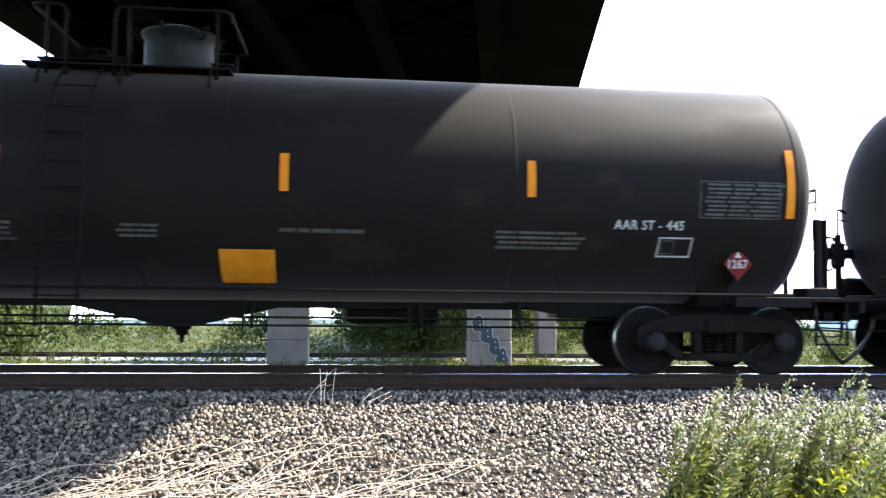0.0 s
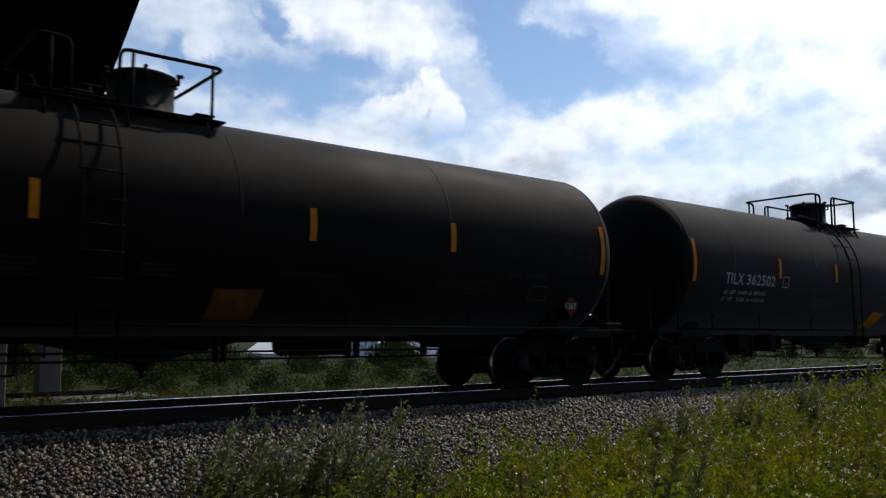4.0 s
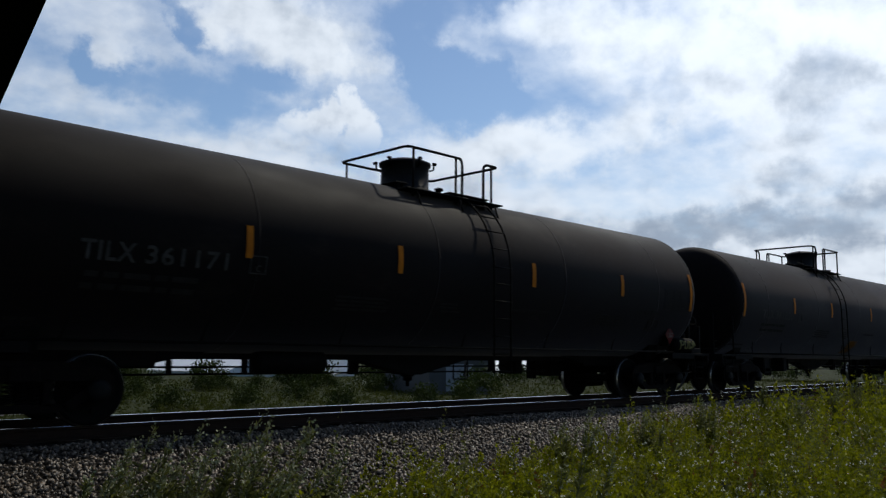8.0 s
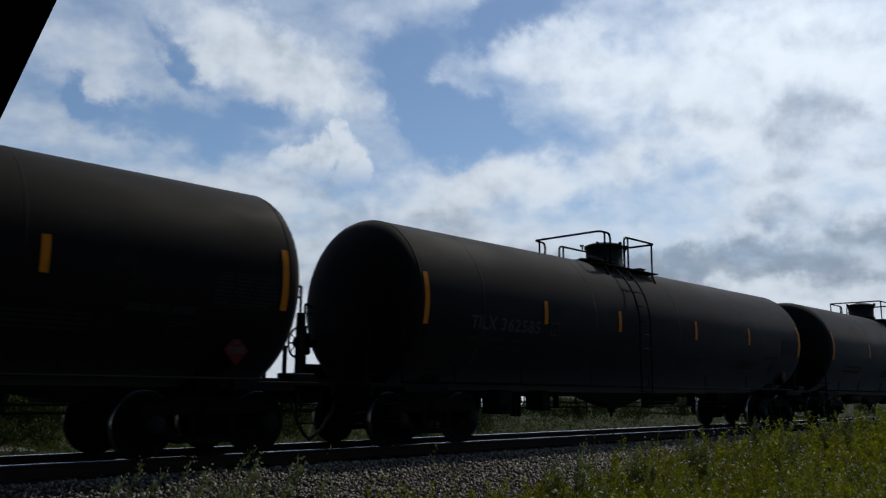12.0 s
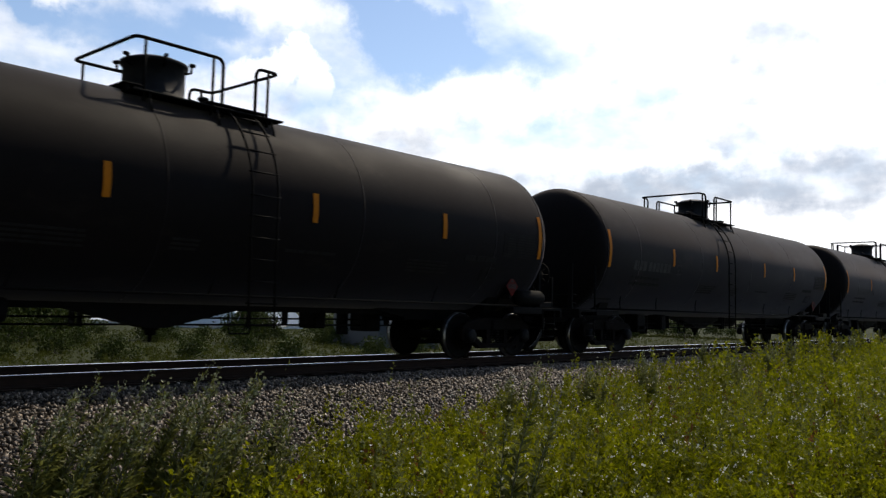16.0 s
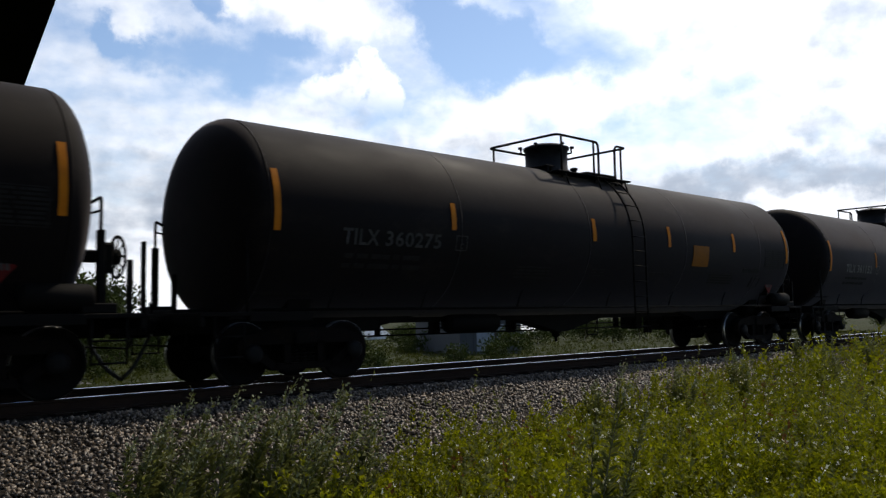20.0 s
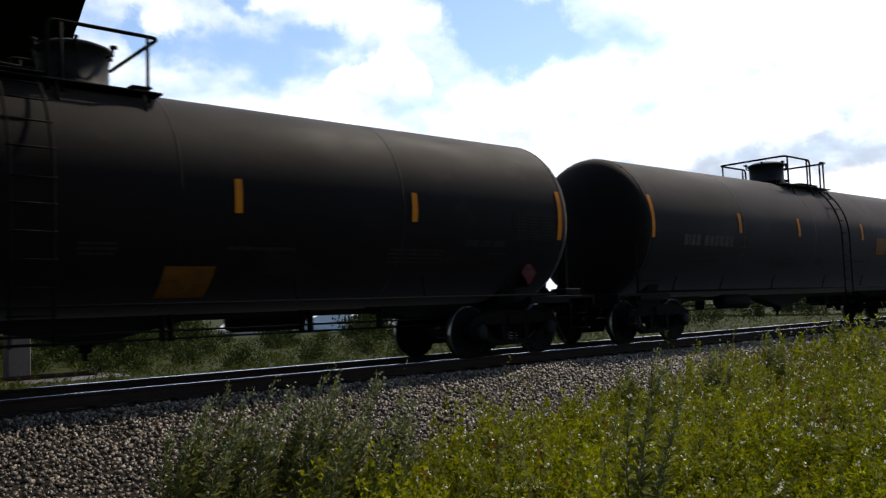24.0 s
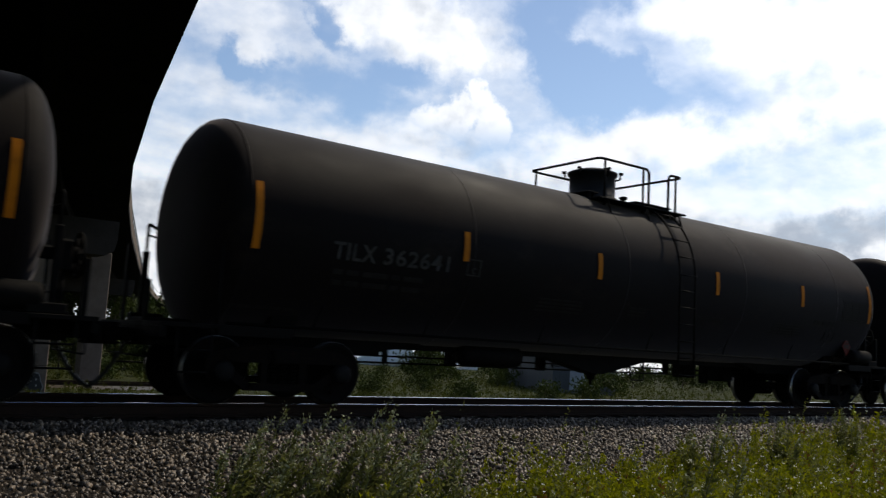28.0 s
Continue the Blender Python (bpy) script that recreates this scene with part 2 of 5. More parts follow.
DULLPANEL = material("panel_dull", (0.21, 0.080, 0.008), 0.6, spec=0.06, dark=(0.14, 0.052, 0.006), scale=5, fine=60, bump=0.05, rust=(0.07, 0.034, 0.012), rust_at=0.60)
DARKPANEL = material("panel_dark", (0.13, 0.055, 0.009), 0.6, spec=0.06, dark=(0.07, 0.029, 0.006), scale=5, fine=60, bump=0.05, rust=(0.04, 0.022, 0.012), rust_at=0.56)
# frame, truck and wheel tones sit below real paint and grime: underside shade included
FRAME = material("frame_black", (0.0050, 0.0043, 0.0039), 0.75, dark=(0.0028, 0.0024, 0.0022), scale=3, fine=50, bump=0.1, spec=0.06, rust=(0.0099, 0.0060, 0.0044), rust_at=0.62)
TRUCKM = material("truck_grime_shade", (0.0058, 0.0043, 0.0035), 0.85, dark=(0.0028, 0.0022, 0.0020), scale=5, fine=60, bump=0.25, spec=0.05, rust=(0.0121, 0.0072, 0.0050), rust_at=0.55)
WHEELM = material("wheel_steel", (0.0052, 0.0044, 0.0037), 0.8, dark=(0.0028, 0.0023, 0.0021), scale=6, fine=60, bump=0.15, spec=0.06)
TREAD = material("polished_steel", (0.86, 0.85, 0.83), 0.16, metal=1.0, dark=(0.76, 0.75, 0.73), scale=3, fine=90, bump=0.0)
WHEELTREAD = material("worn_wheel_steel", (0.40, 0.39, 0.37), 0.33, metal=1.0, dark=(0.14, 0.13, 0.12), scale=8, fine=90, bump=0.03)
RAILM = material("rail_rust", (0.026, 0.0155, 0.011), 0.85, dark=(0.012, 0.0075, 0.0055), scale=6, fine=70, bump=0.3, spec=0.08)
ORANGE = material("reflective_amber", (0.46, 0.150, 0.006), 0.55, spec=0.06, dark=(0.32, 0.10, 0.005), scale=6, fine=80, bump=0.05, rust=(0.25, 0.10, 0.02), rust_at=0.70)
PANEL = material("panel_amber", (0.44, 0.165, 0.008), 0.6, spec=0.06, dark=(0.28, 0.10, 0.006), scale=5, fine=60, bump=0.05, rust=(0.12, 0.05, 0.012), rust_at=0.66)
LETTER = material("letter_white", (0.28, 0.272, 0.256), 0.7, spec=0.1, dark=(0.20, 0.195, 0.187), scale=7, fine=60, bump=0.02, rust=(0.10, 0.095, 0.09), rust_at=0.62)
# dimmer copies of the letter white: shade on the tank side is painted in
INK_DIM = material("letter_dim", (0.17, 0.16, 0.145), 0.75, spec=0.06, dark=(0.07, 0.066, 0.06), scale=7, fine=60, bump=0.02, rust=(0.03, 0.028, 0.026), rust_at=0.60)
SEED = material("seed_tip", (0.26, 0.27, 0.16), 0.7, dark=(0.12, 0.14, 0.06), scale=5, fine=40, bump=0.0, through_light=0.25)
INK_DARK = material("letter_dark", (0.062, 0.058, 0.053), 0.75, spec=0.05, dark=(0.022, 0.021, 0.019), scale=7, fine=60, bump=0.02, rust=(0.012, 0.011, 0.010), rust_at=0.58)
RED = material("placard_red", (0.10, 0.006, 0.004), 0.75, spec=0.1, dark=(0.05, 0.004, 0.003), scale=9, fine=60, bump=0.03)
CONCRETE = material("concrete", (0.165, 0.130, 0.103), 0.88, dark=(0.092, 0.070, 0.054), scale=0.9, fine=18, bump=0.2, spec=0.1, rust=(0.085, 0.064, 0.050), rust_at=0.60)
# darker copy of the concrete: shade under the deck is in its colour
SHADED_CONCRETE = material("shaded_concrete", (0.0375, 0.0320, 0.0270), 0.9, dark=(0.0200, 0.0170, 0.0145), scale=0.7, fine=16, bump=0.2, spec=0.1, rust=(0.0175, 0.0145, 0.0120), rust_at=0.58)
# girders and deck near black: the gloom beneath the bridge is painted in
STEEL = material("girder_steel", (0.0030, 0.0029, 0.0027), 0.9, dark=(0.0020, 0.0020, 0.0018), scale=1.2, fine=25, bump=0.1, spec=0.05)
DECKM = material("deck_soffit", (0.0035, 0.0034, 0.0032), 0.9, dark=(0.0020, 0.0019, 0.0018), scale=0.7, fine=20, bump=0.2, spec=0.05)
RAILING = material("galvanised_rail", (0.22, 0.23, 0.22), 0.6, metal=0.4, scale=3, fine=40, bump=0.05)
HOSE = material("hose_rubber", (0.012, 0.012, 0.012), 0.35, dark=(0.006, 0.006, 0.006), scale=8, fine=60, bump=0.05, spec=0.22)
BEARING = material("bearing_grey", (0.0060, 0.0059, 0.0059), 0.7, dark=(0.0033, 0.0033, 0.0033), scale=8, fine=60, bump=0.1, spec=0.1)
TAGYELLOW = material("spray_yellow", (0.30, 0.27, 0.11), 0.7, spec=0.1, dark=(0.20, 0.18, 0.07), scale=5, fine=40, bump=0.02)
SPRAY = material("spray_black", (0.008, 0.0085, 0.009), 0.6, scale=5, fine=40, bump=0.02)
STONE = material("ballast_stone", (0.265, 0.202, 0.146), 0.50, dark=(0.019, 0.0138, 0.0100), skew=2.2, scale=9, fine=120, bump=0.18, spec=0.45, island=True)
TIE = material("creosoted_wood", (0.018, 0.0145, 0.012), 0.9, dark=(0.008, 0.0064, 0.0052), scale=4, fine=60, bump=0.5, spec=0.08, objrand=0.4, stretch=(4, 1, 4))
LEAF = material("weed_leaf", (0.335, 0.345, 0.006), 0.45, dark=(0.030, 0.038, 0.0015), scale=1.1, fine=9, bump=0.0, spec=0.12, island=True, island_mix=0.45, mixup=0.35, through_light=0.45)
GRASS = material("long_grass", (0.056, 0.063, 0.010), 0.7, dark=(0.034, 0.041, 0.007), scale=0.4, fine=6, bump=0.0, spec=0.05, island=True, through_light=0.45)
DOCK = material("dock_leaf", (0.20, 0.085, 0.020), 0.65, dark=(0.07, 0.040, 0.012), scale=1.2, fine=9, bump=0.0, spec=0.1, island=True, through_light=0.3)
LEAFB = material("tall_weed_leaf", (0.180, 0.190, 0.048), 0.5, dark=(0.040, 0.045, 0.009), scale=1.2, fine=9, bump=0.0, spec=0.12, island=True, through_light=0.45)
STEM = material("weed_stem", (0.10, 0.115, 0.040), 0.7, dark=(0.07, 0.06, 0.03), scale=5, fine=40, bump=0.1)
FLOWER_GLINT = material("flower_glint_white", (0.80, 0.78, 0.66), 0.6, dark=(0.55, 0.53, 0.42), scale=5, fine=40, bump=0.0, through_light=0.25)
STRAW = material("dead_straw", (0.42, 0.34, 0.26), 0.8, dark=(0.20, 0.14, 0.10), scale=3, fine=40, bump=0.1)
TREELEAF = material("tree_leaf", (0.050, 0.066, 0.012), 0.65, dark=(0.017, 0.026, 0.006), scale=0.6, fine=5, bump=0.0, spec=0.06, island=True, through_light=0.2)
BARK = material("bark", (0.10, 0.08, 0.06), 0.9, scale=3, fine=30, bump=0.6, spec=0.1)
SHED = material("shed_white", (0.78, 0.79, 0.80), 0.6, dark=(0.66, 0.67, 0.69), scale=0.3, fine=8, bump=0.05, spec=0.2)
SHEDGREY = material("shed_grey", (0.085, 0.086, 0.085), 0.7, dark=(0.068, 0.069, 0.068), scale=0.3, fine=8, bump=0.05, spec=0.1)
SHEDROOF = material("shed_roof", (0.30, 0.31, 0.33), 0.6, scale=0.4, fine=8, bump=0.05)
POLE = material("pole_wood", (0.07, 0.055, 0.045), 0.85, scale=2, fine=30, bump=0.4)
GLASS = material("window_dark", (0.03, 0.035, 0.04), 0.15, scale=2, fine=20, bump=0.0)



def ground_material():
    """Gravel bank and path, rough grass beyond, with a ragged border between them."""
    m = bpy.data.materials.new("ground")
    m.use_nodes = True
    n, l = m.node_tree.nodes, m.node_tree.links
    b = n["Principled BSDF"]
    co = n.new("ShaderNodeTexCoord").outputs["Object"]
    sep = n.new("ShaderNodeSeparateXYZ")
    l.new(co, sep.inputs[0])
    x, y = sep.outputs[0], sep.outputs[1]

    def val(op, *a, clamp=False):
        k = n.new("ShaderNodeMath")
        k.operation, k.use_clamp = op, clamp
        for i, v in enumerate(a):
            if isinstance(v, (int, float)):
                k.inputs[i].default_value = v
            else:
                l.new(v, k.inputs[i])
        return k.outputs[0]

    def tex(s, d=6, r=0.6):
        t = n.new("ShaderNodeTexNoise")
        t.inputs["Scale"].default_value, t.inputs["Detail"].default_value, t.inputs["Roughness"].default_value = s, d, r
        l.new(co, t.inputs["Vector"])
        return t.outputs["Fac"]

    def blend(f, a, c):
        k = n.new("ShaderNodeMix")
        k.data_type = "RGBA"
        l.new(f, k.inputs[0])
        for i, v in ((6, a), (7, c)):
            if isinstance(v, tuple):
                k.inputs[i].default_value = (*v, 1)
            else:
                l.new(v, k.inputs[i])
        return k.outputs[2]

    wob = val("MULTIPLY", val("SUBTRACT", tex(0.5, 8, 0.65), 0.5), 5.0)
    path = val("MINIMUM", val("SUBTRACT", val("MULTIPLY_ADD", val("MAXIMUM", val("SUBTRACT", y, 4.0), 0.0), 0.45, 3.0), x), val("ADD", y, 7.0))
    path = val("MINIMUM", path, val("SUBTRACT", 9.0, y))
    bank = val("MULTIPLY", val("MINIMUM", val("SUBTRACT", y, 8.0), val("SUBTRACT", 14.8, y)), 2.0)
    mask = val("MULTIPLY_ADD", val("ADD", val("MAXIMUM", path, bank), wob), 1.6, 0.5, clamp=True)
    fine, grain, big = tex(42, 3), tex(17, 5), tex(0.25)
    # gravel near black: paints the shaded gaps between the loose stones
    gravel = blend(val("MULTIPLY_ADD", val("SUBTRACT", val("ADD", grain, val("MULTIPLY", fine, 0.5)), 0.75), 2.9, 0.5, clamp=True), (0.006, 0.005, 0.004), (0.026, 0.021, 0.017))
    gravel = blend(val("MULTIPLY", val("SUBTRACT", tex(0.8, 6), 0.48, clamp=True), 2.2, clamp=True), gravel, (0.034, 0.027, 0.020))
    grass = blend(val("MULTIPLY_ADD", val("SUBTRACT", val("ADD", big, val("MULTIPLY", tex(5, 6, 0.7), 0.7)), 0.85), 2.6, 0.5, clamp=True), (0.015, 0.019, 0.0035), (0.027, 0.032, 0.006))
    grass = blend(val("MULTIPLY", val("SUBTRACT", tex(0.43, 8, 0.7), 0.52, clamp=True), 3.0, clamp=True), grass, (0.029, 0.027, 0.009))
    l.new(blend(mask, grass, gravel), b.inputs["Base Color"])
    b.inputs["Roughness"].default_value, b.inputs["Specular IOR Level"].default_value = 0.95, 0.1
    bp = n.new("ShaderNodeBump")
    bp.inputs["Strength"].default_value, bp.inputs["Distance"].default_value = 1.0, 0.02
    l.new(val("ADD", grain, fine), bp.inputs["Height"])
    l.new(bp.outputs[0], b.inputs["Normal"])
    return m


GROUND = ground_material()

# ---------------------------------------------------------------- mesh helpers
def box(bm, x0, x1, y0, y1, z0, z1, bevel=0.0):
    r = bmesh.ops.create_cube(bm, size=1)
    vs = r["verts"]
    for v in vs:
        v.co = Vector((x0 + (v.co.x + .5) * (x1 - x0), y0 + (v.co.y + .5) * (y1 - y0), z0 + (v.co.z + .5) * (z1 - z0)))
    if bevel:
        es = list({e for v in vs for e in v.link_edges})
        bmesh.ops.bevel(bm, geom=es, offset=bevel, segments=1, affect="EDGES")
    return bm


def tube(bm, pts, rad, seg=8, cap=True, taper=1.0):
    """A pipe along points."""
    pts = [Vector(p) for p in pts]
    rings = []
    prev = None
    for i, p in enumerate(pts):
        a = pts[min(i + 1, len(pts) - 1)] - pts[max(i - 1, 0)]
        a.normalize()
        ref = prev or (Vector((0, 0, 1)) if abs(a.z) < 0.9 else Vector((1, 0, 0)))
        u = ref - a * ref.dot(a)
        if u.length < 1e-4:
            u = a.orthogonal()
        u.normalize()
        prev = u
        w = a.cross(u)
        q = rad * (1 + (taper - 1) * i / max(len(pts) - 1, 1))
        rings.append([bm.verts.new(p + (u * math.cos(2 * math.pi * k / seg) + w * math.sin(2 * math.pi * k / seg)) * q) for k in range(seg)])
    for a, b in zip(rings, rings[1:]):
        for k in range(seg):
            f = bm.faces.new((a[k], a[(k + 1) % seg], b[(k + 1) % seg], b[k]))
            f.smooth = True
    if cap:
        bm.faces.new(rings[0][::-1])
        bm.faces.new(rings[-1])
    return bm


def bend(pts, r=0.12, n=4):
    """Round the corners of a line of points."""
    pts = [Vector(p) for p in pts]
    out = [pts[0]]
    for a, b, c in zip(pts, pts[1:], pts[2:]):
        u, w = (a - b), (c - b)
        k = min(r, u.length * .45, w.length * .45)
        p, q = b + u.normalized() * k, b + w.normalized() * k
        for i in range(n + 1):
            t = i / n
            out.append(p * (1 - t) ** 2 + b * 2 * t * (1 - t) + q * t * t)
    return out + [pts[-1]]


def lathe(bm, prof, axis="x", seg=48, centre=(0, 0, 0), smooth=True, cap=True):
    """Turn a profile of (along, radius) about an axis."""
    c = Vector(centre)
    rings = []
    for s, r in prof:
        ring = []
        for k in range(seg):
            a = 2 * math.pi * k / seg
            p = {"x": (s, r * math.cos(a), r * math.sin(a)), "y": (r * math.sin(a), s, r * math.cos(a)), "z": (r * math.cos(a), r * math.sin(a), s)}[axis]
            ring.append(bm.verts.new(c + Vector(p)))
        rings.append(ring)
    for a, b in zip(rings, rings[1:]):
        for k in range(seg):
            f = bm.faces.new((a[k], a[(k + 1) % seg], b[(k + 1) % seg], b[k]))
            f.smooth = smooth
    if cap:
        bm.faces.new(rings[0][::-1])
        bm.faces.new(rings[-1])
    return bm


def loft(bm, outline, y0, y1, plane="xz"):
    """A plate: an outline in the xz plane between two y (or in yz between two x)."""
    def p3(a, b, c):
        return (a, c, b) if plane == "xz" else (c, a, b)
    f0 = [bm.verts.new(p3(a, b, y0)) for a, b in outline]
    f1 = [bm.verts.new(p3(a, b, y1)) for a, b in outline]
    bm.faces.new(f0)
    bm.faces.new(f1[::-1])
    for i in range(len(f0)):
        j = (i + 1) % len(f0)
        bm.faces.new((f0[j], f0[i], f1[i], f1[j]))
    return bm


def mesh_of(bm, name, mat):
    bmesh.ops.recalc_face_normals(bm, faces=bm.faces)
    me = bpy.data.meshes.new(name)
    bm.to_mesh(me)
    bm.free()
    me.materials.append(mat)
    return me


def part(name, bm, mat, parent=None, label="", at=None):
    me = bm if isinstance(bm, bpy.types.Mesh) else mesh_of(bm, name, mat)
    ob = new(name, me)
    if parent:
        ob.parent = parent
    if at is not None:
        ob.matrix_basis = at
    if label:
        ob["label"] = label
    return ob


def thing(name, bm, mat, label, category, group="", kind="", at=None):
    ob = part(name, bm, mat, None, "", at) if bm is not None else new(name)
    if bm is None and at is not None:
        ob.matrix_basis = at
    return tagged(ob, label, category, group, kind)


def arrays(name, verts, faces, mat):
    me = bpy.data.meshes.new(name)
    verts, faces = np.asarray(verts, np.float32), np.asarray(faces, np.int32)
    n = faces.shape[1]
    me.vertices.add(len(verts))
    me.vertices.foreach_set("co", verts.ravel())
    me.loops.add(faces.size)
    me.loops.foreach_set("vertex_index", faces.ravel())
    me.polygons.add(len(faces))
    me.polygons.foreach_set("loop_start", np.arange(0, faces.size, n, dtype=np.int32))
    me.update(calc_edges=True)
    me.materials.append(mat)
    return me


BM = bmesh.new

# ---------------------------------------------------------------- ground
def ground_z(x, y):
    """Height of the bare ground: path level by the camera, ballast bank, falling field beyond."""
    prof = [(-400, -0.85), (6.6, -0.82), (7.6, -0.74), (10.15, -0.20), (13.25, -0.20), (15.0, -0.95), (24.0, -2.35), (5000, -2.35)]
    for (a, za), (b, zb) in zip(prof, prof[1:]):
        if y <= b:
            return za + (zb - za) * (y - a) / (b - a)
    return -2.35


def build_ground():
    ys = [-3000, -600, -150, -60, -30] + [-20 + .5 * i for i in range(61)] + [10.5, 11, 12, 13.25, 14, 14.5, 15, 15.5, 18, 21, 24, 30, 40, 55, 80, 140, 400, 3000]
    xs = [-3000, -800, -300, -120, -60, -45] + [-30 + .5 * i for i in range(181)] + [75, 90, 120, 300, 800, 3000]
    ys = sorted(ys + [6.6, 7.6, 10.15])
    v = [(x, y, ground_z(x, y) + (noise.noise((x * .35, y * .35, 0)) * .05 if abs(x) < 100 and -20 < y < 9 or 24 < y < 100 else 0)) for y in ys for x in xs]
    nx = len(xs)
    f = [(j * nx + i, j * nx + i + 1, (j + 1) * nx + i + 1, (j + 1) * nx + i) for j in range(len(ys) - 1) for i in range(nx - 1)]
    me = arrays("ground", v, f, GROUND)
    tagged(new("ground", me), "gravel bank of the railway and rough green field beyond", "ground", kind="structure")


build_ground()


def build_track():
    tr = thing("railway_track", None, None, "single railway track of rusty rails on dark wooden ties in ballast", "railway track", kind="structure")
    prof = [(-.07, -.17), (.07, -.17), (.07, -.155), (.012, -.135), (.012, -.045), (.036, -.035), (.036, -.004), (.03, 0.0), (-.03, 0.0),
            (-.036, -.004), (-.036, -.035), (-.012, -.045), (-.012, -.135), (-.07, -.155)]
    for s in (-1, 1):
        bm = BM()
        loft(bm, [(D + s * GAUGE + a, b) for a, b in prof], -420, 420, plane="yz")
        r = part("rail", bm, RAILM, tr, "rusty rail")
        bm = BM()
        loft(bm, [(D + s * GAUGE + a, b) for a, b in ((-.028, -.003), (-.026, .002), (-.016, .005), (.016, .005), (.026, .002), (.028, -.003))], -420, 420, plane="yz")
        part("running_surface", bm, TREAD, r, "bright worn running surface")
    bm = BM()
    box(bm, -.115, .115, -1.3, 1.3, -.18, 0, .012)
    me = mesh_of(bm, "tie", TIE)
    plate = mesh_of(box(BM(), -.10, .10, -.16, .16, 0, .018, .004), "tie_plate", RAILM)
    for i in range(110):
        x = -14 + i * .55
        o = part("tie", me, None, tr, at=pose(x + random.uniform(-.02, .02), D + random.uniform(-.03, .03), -.185, 0, 0, random.uniform(-.8, .8)))
        for s in (-1, 1):
            part("tie_plate", plate, None, o, at=pose(0, s * GAUGE, 0))
    bm = BM()
    for i in list(range(-300, -25)) + list(range(85, 400)):
        box(bm, i * .55 - .115, i * .55 + .115, D - 1.3, D + 1.3, -.365, -.185)
    tagged(part("far_ties", bm, TIE, tr), kind="stuff")


build_track()


def build_far_track():
    tr = thing("siding_track", None, None, "distant rusty siding rails on a pale gravel bed", "railway track", kind="structure")
    for y in (49.2, 50.7):
        part("rail", box(BM(), -60, 16, y - .05, y + .05, -2.33, -2.14), RAILM, tr)
    bm = BM()
    loft(bm, [(46.0, -2.40), (47.4, -2.31), (52.0, -2.31), (53, -2.40)], -70, 17, plane="yz")
    part("gravel_bed", bm, STONE, tr, "pale gravel bed")


build_far_track()

# ---------------------------------------------------------------- road bridge overhead
RIGHT = [(-60, -10.1), (-30, -4.1), (0, 1.9), (15.3, 4.95), (23, 6.5), (32.6, 8.7), (45, 12.0), (60, 16.4), (80, 22.6), (112, 32.5), (145, 43.6), (181, 56.0), (220, 71.0), (300, 104.0)]
LEFT = [(-60, -15.2), (-30, -12.6), (0, -9.9), (18, -8.14), (26.2, -7.23), (41.2, -5.41), (50, -3.6), (60, -0.9), (80, 5.2), (112, 15.4), (145, 26.6), (181, 39.0), (220, 54.0), (300, 87.0)]
SOFFIT = 7.2


def edge_x(line, y):
    for (a, xa), (b, xb) in zip(line, line[1:]):
        if y <= b:
            return xa + (xb - xa) * (y - a) / (b - a)
    return line[-1][1]


def strip_solid(bm, ys, fx0, fx1, z0, z1):
    """A bar along the bridge between two lines x(y), from z0 to z1."""
    rings = []
    for y in ys:
        a, b = fx0(y), fx1(y)
        rings.append([bm.verts.new(p) for p in ((a, y, z0), (b, y, z0), (b, y, z1), (a, y, z1))])
    for r, s in zip(rings, rings[1:]):
        for k in range(4):
            bm.faces.new((r[k], r[(k + 1) % 4], s[(k + 1) % 4], s[k]))
    bm.faces.new(rings[0])
    bm.faces.new(rings[-1][::-1])
    return bm


